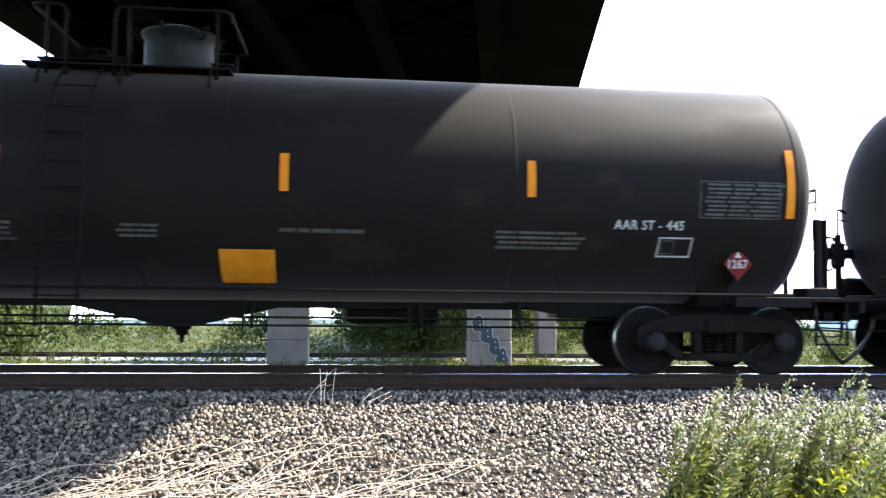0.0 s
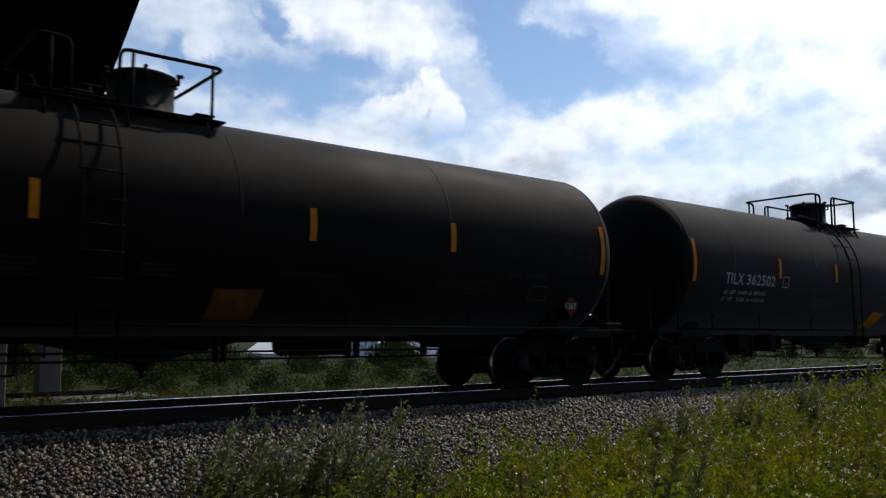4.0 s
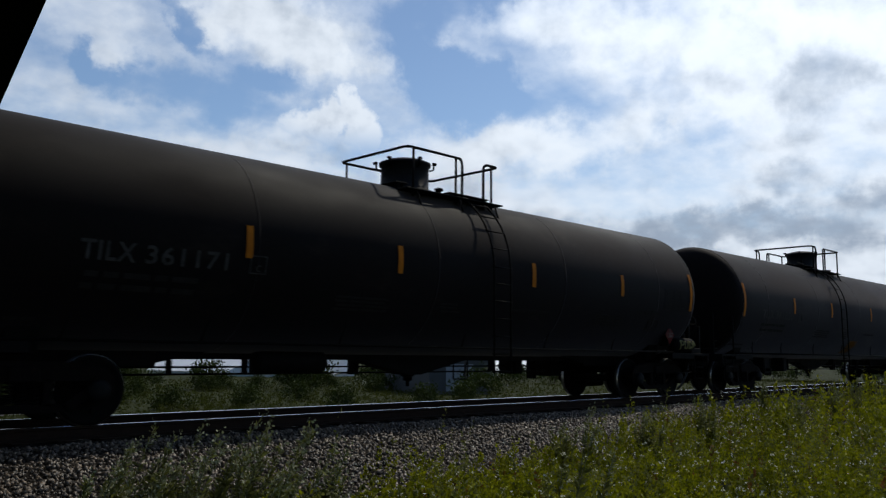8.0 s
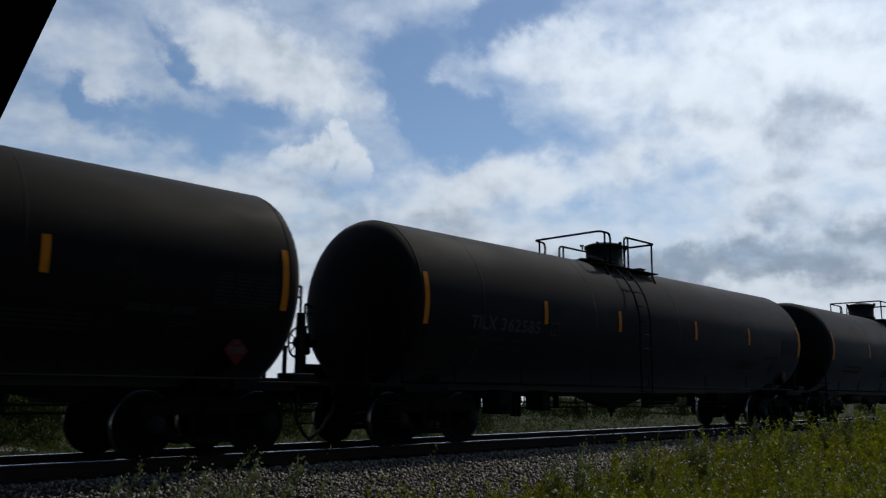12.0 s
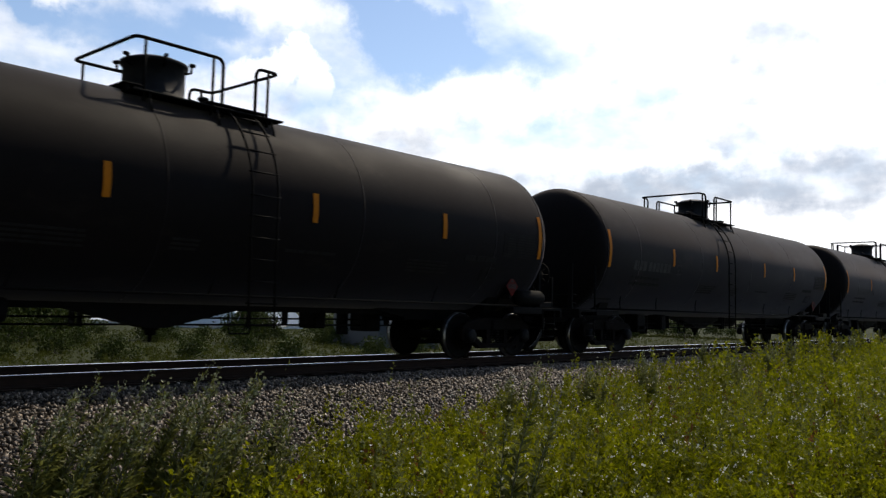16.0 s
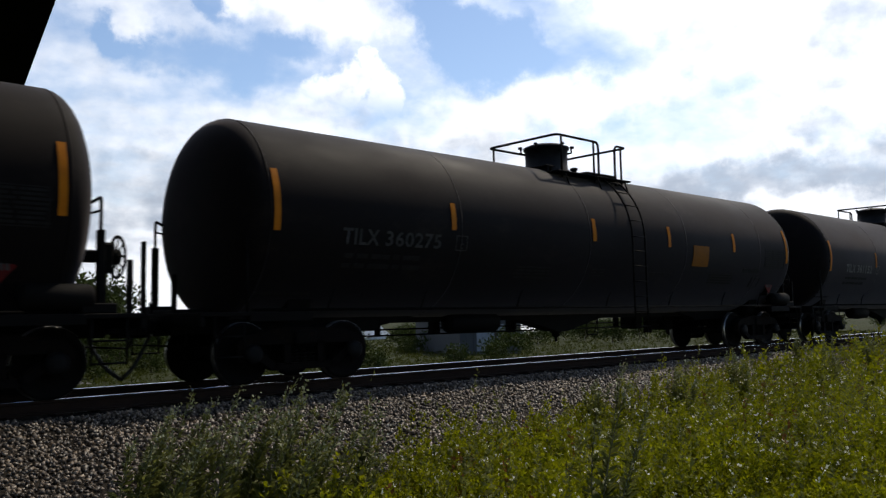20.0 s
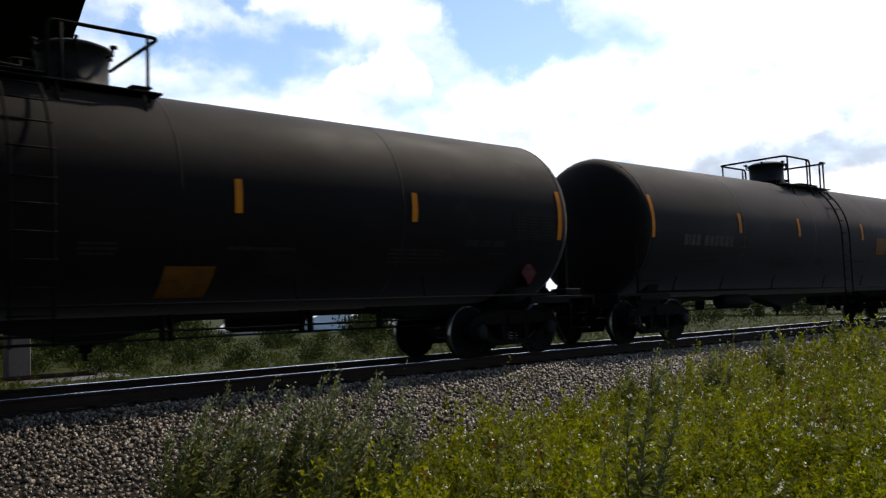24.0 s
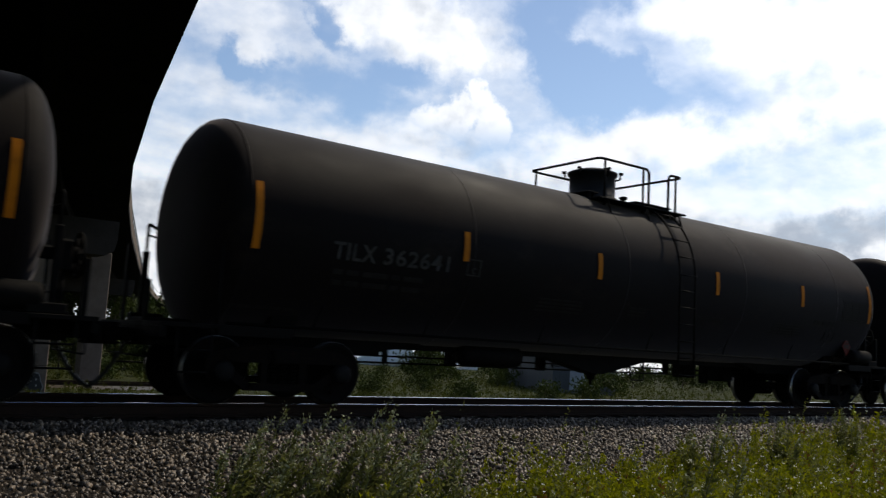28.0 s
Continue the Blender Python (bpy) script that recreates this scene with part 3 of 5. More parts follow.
def build_bridge():
    br = thing("road_bridge", None, None, "dark steel girder road bridge with concrete deck passing over the track", "bridge")
    ys = [-60, -45, -30, -15, 0, 8, 15.3, 20, 23, 28, 32.6, 38, 45, 52, 60, 70, 80, 96, 112, 128, 145, 163, 181, 200, 220, 260, 300]
    rx, lx = (lambda y: edge_x(RIGHT, y)), (lambda y: edge_x(LEFT, y))
    at = lambda k: (lambda y: lx(y) + (rx(y) - lx(y)) * k)
    part("deck", strip_solid(BM(), ys, lx, rx, SOFFIT, SOFFIT + .28), DECKM, br, "concrete deck slab with the shade below put in its colour")
    for s, fx in ((-1, lx), (1, rx)):
        o = fx
        part("parapet", strip_solid(BM(), ys, (lambda y: o(y) - .35) if s > 0 else o, o if s > 0 else (lambda y: o(y) + .35), SOFFIT + .284, SOFFIT + 1.15), CONCRETE, br, "concrete parapet")
    fr = [0.18, 0.34, 0.5, 0.66, 0.82]
    for k in fr:
        c = at(k)
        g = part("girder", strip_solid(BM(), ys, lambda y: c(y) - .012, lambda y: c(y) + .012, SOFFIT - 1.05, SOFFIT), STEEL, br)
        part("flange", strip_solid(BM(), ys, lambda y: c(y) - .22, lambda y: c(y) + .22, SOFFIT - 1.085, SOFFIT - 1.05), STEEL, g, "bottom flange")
    for y in (-14, -7, 1, 8.5, 16, 23.5, 31, 38, 51, 60, 72):
        for k0, k1 in zip(fr, fr[1:]):
            a, b = at(k0)(y) + .015, at(k1)(y) - .015
            bm = BM()
            tube(bm, [(a, y, SOFFIT - .1), (b, y, SOFFIT - .95)], .045, 4)
            tube(bm, [(a, y + .1, SOFFIT - .95), (b, y + .1, SOFFIT - .1)], .045, 4)
            tube(bm, [(a, y + .05, SOFFIT - .99), (b, y + .05, SOFFIT - .99)], .045, 4)
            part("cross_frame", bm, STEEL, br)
    for y0, zb in ((43.0, -2.6), (-9.0, -1.2), (92.0, -2.6), (140.0, -2.6)):
        top = SOFFIT - 1.09
        x0, x1 = lx(y0) + .5, rx(y0) - .6
        cap = part("pier_cap", loft(BM(), [(x0, top), (x1, top), (x1, top - .9), (x1 - .12, top - 1.45), (x1 - .5, top - 1.7), (x0 + .5, top - 1.7), (x0 + .12, top - 1.45), (x0, top - .9)], y0 - .9, y0 + .9), SHADED_CONCRETE, br, "concrete pier cap darkened for the shade under the deck")
        cols = ((-4.0, -2.0), (6.25, 8.35)) if y0 == 43 else ((-10.0, -8.2), (-2.6, -.8)) if y0 < 0 else ((x0 + 3, x0 + 5), (x1 - 5, x1 - 3))
        for a, b in cols:
            bm = BM()
            box(bm, a, b, y0 - .8, y0 + .8, zb + 1.6, top - 1.7, .05)
            part("pier_column", bm, CONCRETE if y0 == 43 else SHADED_CONCRETE, cap, "square concrete column")
            bm = BM()
            box(bm, a - .02, b + .02, y0 - .81, y0 + .81, zb, zb + 1.6, .05)
            part("pier_base", bm, CONCRETE if y0 == 43 else SHADED_CONCRETE, br, "wider concrete base")
    # a sprayed tag on a column: black rounded letters outlined in white, that cannot be read
    rnd = random.Random(4)
    for i in range(8):
        cx, cz = 6.52 + i * .205 + .09 * (-1) ** i, .05 - i * .285
        a0 = [k * 2 * math.pi / 11 for k in range(11)]
        ks = [rnd.uniform(.72, 1.12) for k in a0]
        def blob(r, y0, y1):
            return loft(BM(), [(cx + (.31 + r) * k * math.cos(a), cz + (.33 + r) * k * math.sin(a)) for a, k in zip(a0, ks)], y0, y1)
        tag = part("sprayed_outline", blob(.055, 42.168, 42.178), LETTER, br, "white sprayed outline of a tag")
        part("sprayed_stroke", blob(0, 42.150 - .003 * i, 42.160), SPRAY, tag, "black sprayed letter")
        part("sprayed_stroke", loft(BM(), [(cx + .06 + .045 * math.cos(a), cz + .05 + .06 * math.sin(a)) for a in a0[::2]], 42.100, 42.110), LETTER, tag, "white sprayed gap")
    return br


build_bridge()


def build_parapet_fence():
    """Mesh fence on the far stretch of the bridge's parapet."""
    z0 = SOFFIT + 1.155
    f = thing("bridge_fence", None, None, "pale wire mesh fence on the far curve of the bridge", "fence")
    ys = [38, 45, 52, 60, 70, 80, 96, 112, 128, 145, 163, 181, 200, 220, 260, 300]
    fx = lambda y: edge_x(RIGHT, y)
    part("fence_rail", strip_solid(BM(), ys, lambda y: fx(y) - .2, lambda y: fx(y) - .14, z0 + 1.0, z0 + 1.05), RAILING, f, "top rail")
    for i in range(40):
        y = 38 + i * 3.2
        part("fence_post", box(BM(), fx(y) - .2, fx(y) - .14, y - .03, y + .03, z0, z0 + 1.0), RAILING, f)
    bm = BM()
    for k in range(1, 7):
        strip_solid(bm, ys, lambda y: fx(y) - .175, lambda y: fx(y) - .165, z0 + .15 * k, z0 + .15 * k + .012)
    tagged(part("fence_wires", bm, RAILING, f), kind="stuff")


build_parapet_fence()

# ---------------------------------------------------------------- tank cars
LZ = ZC                                          # tank axis above rail top


def on_tank(u, z, lift=0.006):
    """A place on the near side of the tank: along u, at height z."""
    h = max(-.999, min(.999, (z - LZ) / R))
    a = math.asin(h)
    return Vector((u, -(R + lift) * math.cos(a), LZ + (R + lift) * math.sin(a)))


def patch(u0, u1, z0, z1, lift=0.006, n=6):
    bm = BM()
    rows = [[bm.verts.new(on_tank(u, z0 + (z1 - z0) * i / n, lift)) for u in (u0, u1)] for i in range(n + 1)]
    back = [[bm.verts.new(on_tank(u, z0 + (z1 - z0) * i / n, lift - .005)) for u in (u0, u1)] for i in range(n + 1)]
    for i in range(n):
        bm.faces.new((rows[i][0], rows[i][1], rows[i + 1][1], rows[i + 1][0]))
        bm.faces.new((back[i][0], rows[i][0], rows[i + 1][0], back[i + 1][0]))
        bm.faces.new((rows[i][1], back[i][1], back[i + 1][1], rows[i + 1][1]))
    bm.faces.new((back[0][0], back[0][1], rows[0][1], rows[0][0]))
    bm.faces.new((rows[n][0], rows[n][1], back[n][1], back[n][0]))
    return bm


def outline(u0, u1, z0, z1, w=.012):
    bm = BM()
    for a, b, c, d in ((u0, u1, z0, z0 + w), (u0, u1, z1 - w, z1), (u0, u0 + w, z0 + w, z1 - w), (u1 - w, u1, z0 + w, z1 - w)):
        p = patch(a, b, c, d, n=3)
        me = bpy.data.meshes.new("tmp")
        p.to_mesh(me)
        p.free()
        bm.from_mesh(me)
        bpy.data.meshes.remove(me)
    return bm


def bars(u0, z1, widths, h=.045, gap=.03, pitch=.075, rows=1, seed=1):
    """Rows of small stencilled marks too small to read."""
    rnd = random.Random(seed)
    bm = BM()
    for r in range(rows):
        u = u0 + rnd.uniform(0, .06)
        for w in widths:
            w = w * rnd.uniform(.85, 1.1)
            p = patch(u, u + w, z1 - r * pitch - h, z1 - r * pitch, n=1)
            me = bpy.data.meshes.new("tmp")
            p.to_mesh(me)
            p.free()
            bm.from_mesh(me)
            bpy.data.meshes.remove(me)
            u += w + gap
    return bm


def lettering(text, u0, u1, z0, z1):
    """Text stretched to a field on the tank's near side."""
    cu = bpy.data.curves.new("lettering", "FONT")
    cu.body, cu.fill_mode, cu.resolution_u, cu.offset, cu.space_character = text, "FRONT", 3, 0.02, 1.1
    ob = bpy.data.objects.new("lettering", cu)
    scene.collection.objects.link(ob)
    me = bpy.data.meshes.new_from_object(ob.evaluated_get(bpy.context.evaluated_depsgraph_get()))
    bpy.data.objects.remove(ob)
    bpy.data.curves.remove(cu)
    xs = [v.co.x for v in me.vertices]
    ys = [v.co.y for v in me.vertices]
    x0, x1, y0, y1 = min(xs), max(xs), min(ys), max(ys)
    for v in me.vertices:
        v.co = on_tank(u0 + (v.co.x - x0) / (x1 - x0) * (u1 - u0), z0 + (v.co.y - y0) / (y1 - y0) * (z1 - z0), .009)
    return me


def finish(me, mat):
    me.materials.clear()
    me.materials.append(mat)
    return me


def build_car(bx):
    """One tank car, brake end at -x, seen side at -y, bonnet at bx; origin on the rail tops at its middle."""
    car = thing("tank_car", None, None, "black railway tank car with amber reflective strips, rolling on the track", "tank car", group="tank cars of the train")
    # shell with dished heads
    prof = []
    for i in range(13):
        a = math.pi / 2 * i / 12
        prof.append((-8.06 - .55 * (1 - min(math.sin(a), 1) ** 2.4 + 1e-9) ** (1 / 2.4), max(R * math.sin(a), .01)))
    prof += [(x, R) for x in (-7.9, -6, -4, -2, 0, 2, 4, 6, 7.9)]
    for i in range(13):
        a = math.pi / 2 * (12 - i) / 12
        prof.append((8.06 + .55 * (1 - min(math.sin(a), 1) ** 2.4 + 1e-9) ** (1 / 2.4), max(R * math.sin(a), .01)))
    part("tank", lathe(BM(), prof, "x", 72, (0, 0, LZ)), TANK, car, "black painted cylindrical tank with dished heads")
    for x in (-8.10, -6.5, -2.9, .72, 4.34, 8.10):
        part("weld_bead", lathe(BM(), [(x - .016, R - .02), (x - .012, R + .0018), (x + .012, R + .0018), (x + .016, R - .02)], "x", 72, (0, 0, LZ)), TANK, car)
    # stub sills, bolsters, platforms, couplers
    for s in (-1, 1):
        bm = BM()
        box(bm, *sorted((s * 5.2, s * 9.0)), -.33, .33, .74, 1.12, .02)
        loft(bm, [(s * 5.2, .80), (s * 4.3, .98), (s * 4.3, 1.12), (s * 5.2, 1.12)], -.33, .33)
        part("stub_sill", bm, FRAME, car)
        bm = BM()
        loft(bm, [(-.85, .92), (.85, .92), (1.02, 1.47), (.95, 1.42), (.55, 1.16), (0, 1.07), (-.55, 1.16), (-.95, 1.42), (-1.02, 1.47)], s * 7.22 - .2, s * 7.22 + .2, plane="yz")
        part("saddle", bm, FRAME, car, "saddle plate under the tank")
        bm = BM()
        box(bm, *sorted((s * 8.35, s * 9.1)), -1.42, 1.42, 1.0, 1.06, .008)
        box(bm, *sorted((s * 9.02, s * 9.1)), -1.42, 1.42, .86, 1.0, .008)
        for y in (-1, 1):
            box(bm, *sorted((s * 7.3, s * 8.35)), *sorted((y * 1.42, y * 1.30)), .92, 1.06, .01)
        part("end_platform", bm, FRAME, car, "narrow end platform")
        bm = BM()
        box(bm, *sorted((s * 9.0, s * 9.28)), -.12, .12, .78, .96, .02)
        loft(bm, [(s * 9.25, .72), (s * 9.50, .72), (s * 9.55, .86), (s * 9.46, 1.02), (s * 9.25, 1.02)], -.2, .14)
        box(bm, *sorted((s * 9.32, s * 9.46)), .10, .24, .74, 1.0, .02)
        part("coupler", bm, TRUCKM, car, "knuckle coupler")
        bm = BM()
        tube(bm, bend([(s * 9.00, -.36, .82), (s * 9.05, -.40, .62), (s * 9.26, -.36, .28), (s * 9.46, -.30, .12)], .12, 5), .030, 8)
        part("air_hose", bm, HOSE, car, "black rubber air hose")
        bm = BM()
        tube(bm, bend([(s * 9.06, -.95, .90), (s * 9.08, -.95, .60), (s * 9.08, .95, .60), (s * 9.06, .95, .90)], .1), .014, 6)
        part("uncoupling_lever", bm, FRAME, car)
        # a stanchion with a pipe hooked to the head, posts, steps
        y = -s * 1.1
        st = part("stanchion", box(BM(), *sorted((s * 8.575, s * 8.665)), y - .05, y + .05, 1.05, 2.13, .012), FRAME, car, "square stanchion with a bent hand hold")
        bm = BM()
        tube(bm, bend([(s * 8.62, y, 2.10), (s * 8.62, y, 2.56), (s * 8.56, y * .93, 2.50), (s * 8.36, y * .86, 2.40)], .07), .024, 6)
        part("hand_hold", bm, FRAME, st)
        bm = BM()
        tube(bm, bend([(s * 8.62, y, 2.38), (s * 8.52, y * .9, 2.34), (s * 8.34, y * .84, 2.36)], .05), .016, 5)
        part("hand_hold_brace", bm, FRAME, st)
        if s > 0:
            flat, short = (9.0, -.65, 2.18), (9.0, .42, 1.62)
        else:
            flat, short = (-8.92, -1.05, 2.14), (-8.95, 1.22, 1.75)
        bm = BM()
        box(bm, flat[0] - .02, flat[0] + .02, flat[1] - .06, flat[1] + .06, 1.0, flat[2], .006)
        loft(bm, [(s * 8.78, 1.06), (s * 8.9, 1.06), (s * 8.9, 1.25)], flat[1] - .02, flat[1] + .02)
        part("corner_post", bm, FRAME, car, "flat steel post at the end platform")
        part("short_post", box(BM(), short[0] - .03, short[0] + .03, short[1] - .04, short[1] + .04, 1.0, short[2], .008), FRAME, car)
        for y in (-1.38, 1.38):
            if s * y < 0:
                bm = BM()
                box(bm, *sorted((s * 8.30, s * 8.74)), *sorted((y, y * .72)), 1.06, 1.19, .015)
                part("step_box", bm, FRAME, car)
            else:
                part("grab_post", tube(BM(), [(s * 8.37, y, 1.0), (s * 8.37, y, 2.10)], .022, 6), FRAME, car)
            bm = BM()
            for x in (8.42, 8.86):
                tube(bm, [(s * x, y, 1.0), (s * x, y, .42)], .018, 5)
            for z in (.44, .72):
                tube(bm, [(s * 8.42, y, z), (s * 8.86, y, z)], .014, 5)
            part("sill_step", bm, FRAME, car, "hanging step")
    # trucks
    for s in (-1, 1):
        x0 = s * 7.22
        bm = BM()
        box(bm, -.2, .2, -1.12, 1.12, .56, .78, .03)
        lathe(bm, [(.78, .3), (.92, .3)], "z", 20)
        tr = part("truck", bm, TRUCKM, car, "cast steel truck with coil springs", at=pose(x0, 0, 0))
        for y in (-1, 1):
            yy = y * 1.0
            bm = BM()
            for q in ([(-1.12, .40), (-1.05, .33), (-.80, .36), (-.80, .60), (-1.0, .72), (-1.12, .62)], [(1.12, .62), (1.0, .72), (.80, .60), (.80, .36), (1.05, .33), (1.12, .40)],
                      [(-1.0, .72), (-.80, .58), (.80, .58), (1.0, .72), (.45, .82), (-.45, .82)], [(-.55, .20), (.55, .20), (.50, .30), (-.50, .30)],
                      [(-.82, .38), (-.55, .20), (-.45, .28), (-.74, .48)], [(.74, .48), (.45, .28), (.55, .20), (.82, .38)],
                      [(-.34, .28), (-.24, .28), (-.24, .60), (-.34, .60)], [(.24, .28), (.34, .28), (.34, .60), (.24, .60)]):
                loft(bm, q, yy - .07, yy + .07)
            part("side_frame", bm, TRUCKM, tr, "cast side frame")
            for k in (-.15, 0, .15):
                bm = BM()
                pts = [(k + .055 * math.cos(a), yy + .055 * math.sin(a), .31 + .26 * a / (10 * math.pi)) for a in [i * math.pi / 4 for i in range(41)]]
                tube(bm, pts, .013, 4)
                part("coil_spring", bm, WHEELM, tr)
            for w in (-.9, .9):
                bm = BM()
                lathe(bm, [(yy + y * .02, .14), (yy + y * .14, .14), (yy + y * .17, .11), (yy + y * .18, .04)], "y", 16, (w, 0, .457))
                part("bearing_cap", bm, BEARING, tr, "round axle bearing cap")
        for w in (-.9, .9):
            bm = BM()
            lathe(bm, [(-1.05, .075), (-.9, .085), (.9, .085), (1.05, .075)], "y", 16)
            for y in (-1, 1):
                f = y * GAUGE
                lathe(bm, [(f - y * .065, .10), (f - y * .065, .41), (f - y * .06, .478), (f - y * .035, .482), (f - y * .03, .462), (f + y * .07, .455), (f + y * .07, .40), (f + y * .045, .37),
                           (f + y * .02, .2), (f + y * .06, .16), (f + y * .06, .10)], "y", 40)
            for k in range(3):
                a = 2 * math.pi * k / 3
                for y in (-1, 1):
                    lathe(bm, [(y * (GAUGE + .02), .03), (y * (GAUGE + .06), .03)], "y", 8, (.28 * math.cos(a), 0, .28 * math.sin(a)))
            for y in (-1, 1):
                f = y * GAUGE
                ring = lathe(BM(), [(f - y * .028, .455), (f - y * .028, .4645), (f + y * .066, .4585), (f + y * .066, .450), (f - y * .028, .455)], "y", 40, (w, 0, .457), cap=False)
                part("wheel_tread", ring, WHEELTREAD, tr, "bright worn wheel tread")
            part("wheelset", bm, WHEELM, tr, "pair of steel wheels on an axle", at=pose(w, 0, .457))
    # underframe: keel, rods, hangers, boxes, outlet
    bm = BM()
    loft(bm, [(-5.2, .85), (-1.35, .85), (-.16, .58), (.14, .58), (1.30, .85), (5.2, .85), (5.2, 1.08), (-5.2, 1.08)], -.2, .2)
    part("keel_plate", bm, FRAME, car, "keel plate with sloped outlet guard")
    bm = BM()
    lathe(bm, [(.36, .035), (.46, .035), (.47, .09), (.54, .09), (.55, .13), (.7, .13)], "z", 16)
    part("bottom_outlet", bm, FRAME, car)
    for z, y in ((.73, -.5), (.62, -.42)):
        part("brake_rod", tube(BM(), [(-6.0, y, z), (6.0, y, z - .01)], .016, 6), FRAME, car)
    for x, z in ((-5.5, .6), (-4.36, .44), (-4.22, .44), (-2.9, .6), (.88, .58), (1.0, .58), (3.1, .6), (3.25, .6), (4.6, .6)):
        part("rod_hanger", box(BM(), x - .018, x + .018, -.55, -.40, z, .95), FRAME, car)
    bm = BM()
    box(bm, -5.13, -4.72, -.75, -.25, .50, .98, .03)
    tube(bm, [(-5.0, -.76, .62), (-5.0, -.9, .62)], .05, 8)
    part("control_valve", bm, FRAME, car, "brake control valve box")
    bm = BM()
    box(bm, -3.66, -3.38, -.7, -.2, .56, .98, .03)
    part("equipment_box", bm, FRAME, car)
    bm = BM()
    tube(bm, bend([(-2.13, -.45, .92), (-2.13, -.45, .46), (-1.7, -.45, .46), (-1.7, -.45, .92)], .04), .016, 5)
    tube(bm, [(-2.13, -.45, .9), (-2.0, -.45, .5)], .014, 5)
    part("rod_guard", bm, FRAME, car)
    bm = BM()
    lathe(bm, [(-1.0, .02), (-.96, .16), (-.9, .19), (.3, .19), (.36, .16), (.4, .02)], "x", 20, (3.2, .3, .82))
    part("air_reservoir", bm, FRAME, car)
    # side pipe with brackets
    for y in (-1, 1):
        bm = BM()
        tube(bm, [(-8.2, y * 1.22, 1.09), (8.2, y * 1.22, 1.09)], .022, 6)
        part("side_rail", bm, FRAME, car, "long pipe rail along the side")
        for x in (-6.9, -5.0, -2.6, -.2, 2.6, 5.0, 6.9):
            part("rail_bracket", tube(BM(), [(x, y * 1.22, 1.09), (x - .06, y * 1.24, 1.28), (x - .10, y * 1.29, 1.42)], .014, 5), FRAME, car)
    # ladders up both sides
    for y in (-1, 1):
        lx0 = bx - .95
        bm = BM()
        for x in (lx0 - .23, lx0 + .23):
            pts = [(x, y * (R + .12), .62), (x, y * (R + .12), LZ)] + [(x, y * (R + .12) * math.cos(a), LZ + (R + .12) * math.sin(a)) for a in [radians(k) for k in range(8, 57, 8)]]
            tube(bm, pts, .02, 5)
        ld = part("ladder", bm, FRAME, car, "steel side ladder")
        zs = [.66, .98, 1.30, 1.62, 1.94, 2.26]
        pl = [(y * (R + .12), z) for z in zs] + [(y * (R + .12) * math.cos(radians(a)), LZ + (R + .12) * math.sin(radians(a))) for a in (2, 14, 26, 38, 50)]
        for yy, z in pl:
            part("rung", tube(BM(), [(lx0 - .27, yy, z), (lx0 + .27, yy, z)], .014, 5), FRAME, ld)
    # manway bonnet, platform, railings
    zt = LZ + R
    bm = BM()
    lathe(bm, [(zt - .14, .51), (zt + .02, .51), (zt + .035, .465), (zt + .49, .465), (zt + .495, .505), (zt + .545, .51), (zt + .555, .49), (zt + .60, .38), (zt + .635, .20), (zt + .64, .01)], "z", 36, (bx, 0, 0))
    bon = part("manway_bonnet", bm, BONNET, car, "round manway bonnet with domed lid")
    for k in range(6):
        a = k * math.pi / 3 + .3
        bm = BM()
        c, sn = math.cos(a), math.sin(a)
        tube(bm, [(bx + .47 * c, .47 * sn, zt + .42), (bx + .56 * c, .56 * sn, zt + .44), (bx + .56 * c, .56 * sn, zt + .59)], .022, 5)
        tube(bm, [(bx + .53 * c, .53 * sn, zt + .56), (bx + .62 * c, .62 * sn, zt + .555)], .03, 6)
        part("lid_bolt", bm, FRAME, bon, "swing bolt")
    bm = BM()
    tube(bm, bend([(bx - .50, -.22, zt + .50), (bx - .58, -.24, zt + .46), (bx - .58, -.24, zt + .28)], .04), .012, 5)
    tube(bm, [(bx - .58, -.24, zt + .28), (bx - .56, -.24, zt + .20)], .022, 5)
    part("lid_chain", bm, FRAME, bon, "hanging lid latch")
    bm = BM()
    lathe(bm, [(zt - .02, .05), (zt + .10, .05), (zt + .12, .09), (zt + .16, .09), (zt + .18, .03)], "z", 10, (bx - .78, .15, 0))
    tube(bm, bend([(bx - 1.12, -.30, zt - .06), (bx - 1.12, -.30, zt + .14), (bx - .55, -.30, zt + .12)], .08), .022, 6)
    tube(bm, [(bx - 1.0, 0, zt + .06), (bx - .6, 0, zt + .08)], .06, 8)
    box(bm, bx - .98, bx - .88, -.12, .0, zt - .02, zt + .12, .02)
    part("relief_valve", bm, FRAME, car, "valve group beside the bonnet")
    for x0, x1 in ((bx - 1.66, bx - .55), (bx + .55, bx + .84)):
        pf = part("platform", box(BM(), x0, x1, -.70, .70, zt - .03, zt - .005, .006), FRAME, car, "grated walkway beside the bonnet")
        for x in (x0 + .08, x1 - .08):
            part("platform_leg", box(BM(), x - .03, x + .03, -.68, .68, zt - .20, zt - .032), FRAME, pf)
    for y in (-1, 1):
        pf = part("running_board", box(BM(), bx - 1.72, bx + .86, *sorted((y * .69, y * 1.03)), zt - .185, zt - .155, .006), FRAME, car, "narrow running board along the tank top")
        for x in (bx - 1.5, bx - .5, bx + .6):
            part("board_bracket", tube(BM(), [(x, y * 1.0, zt - .19), (x, y * 1.1, zt - .46)], .018, 5), FRAME, pf)
    q, top, foot = .97, zt + .60, zt - .30
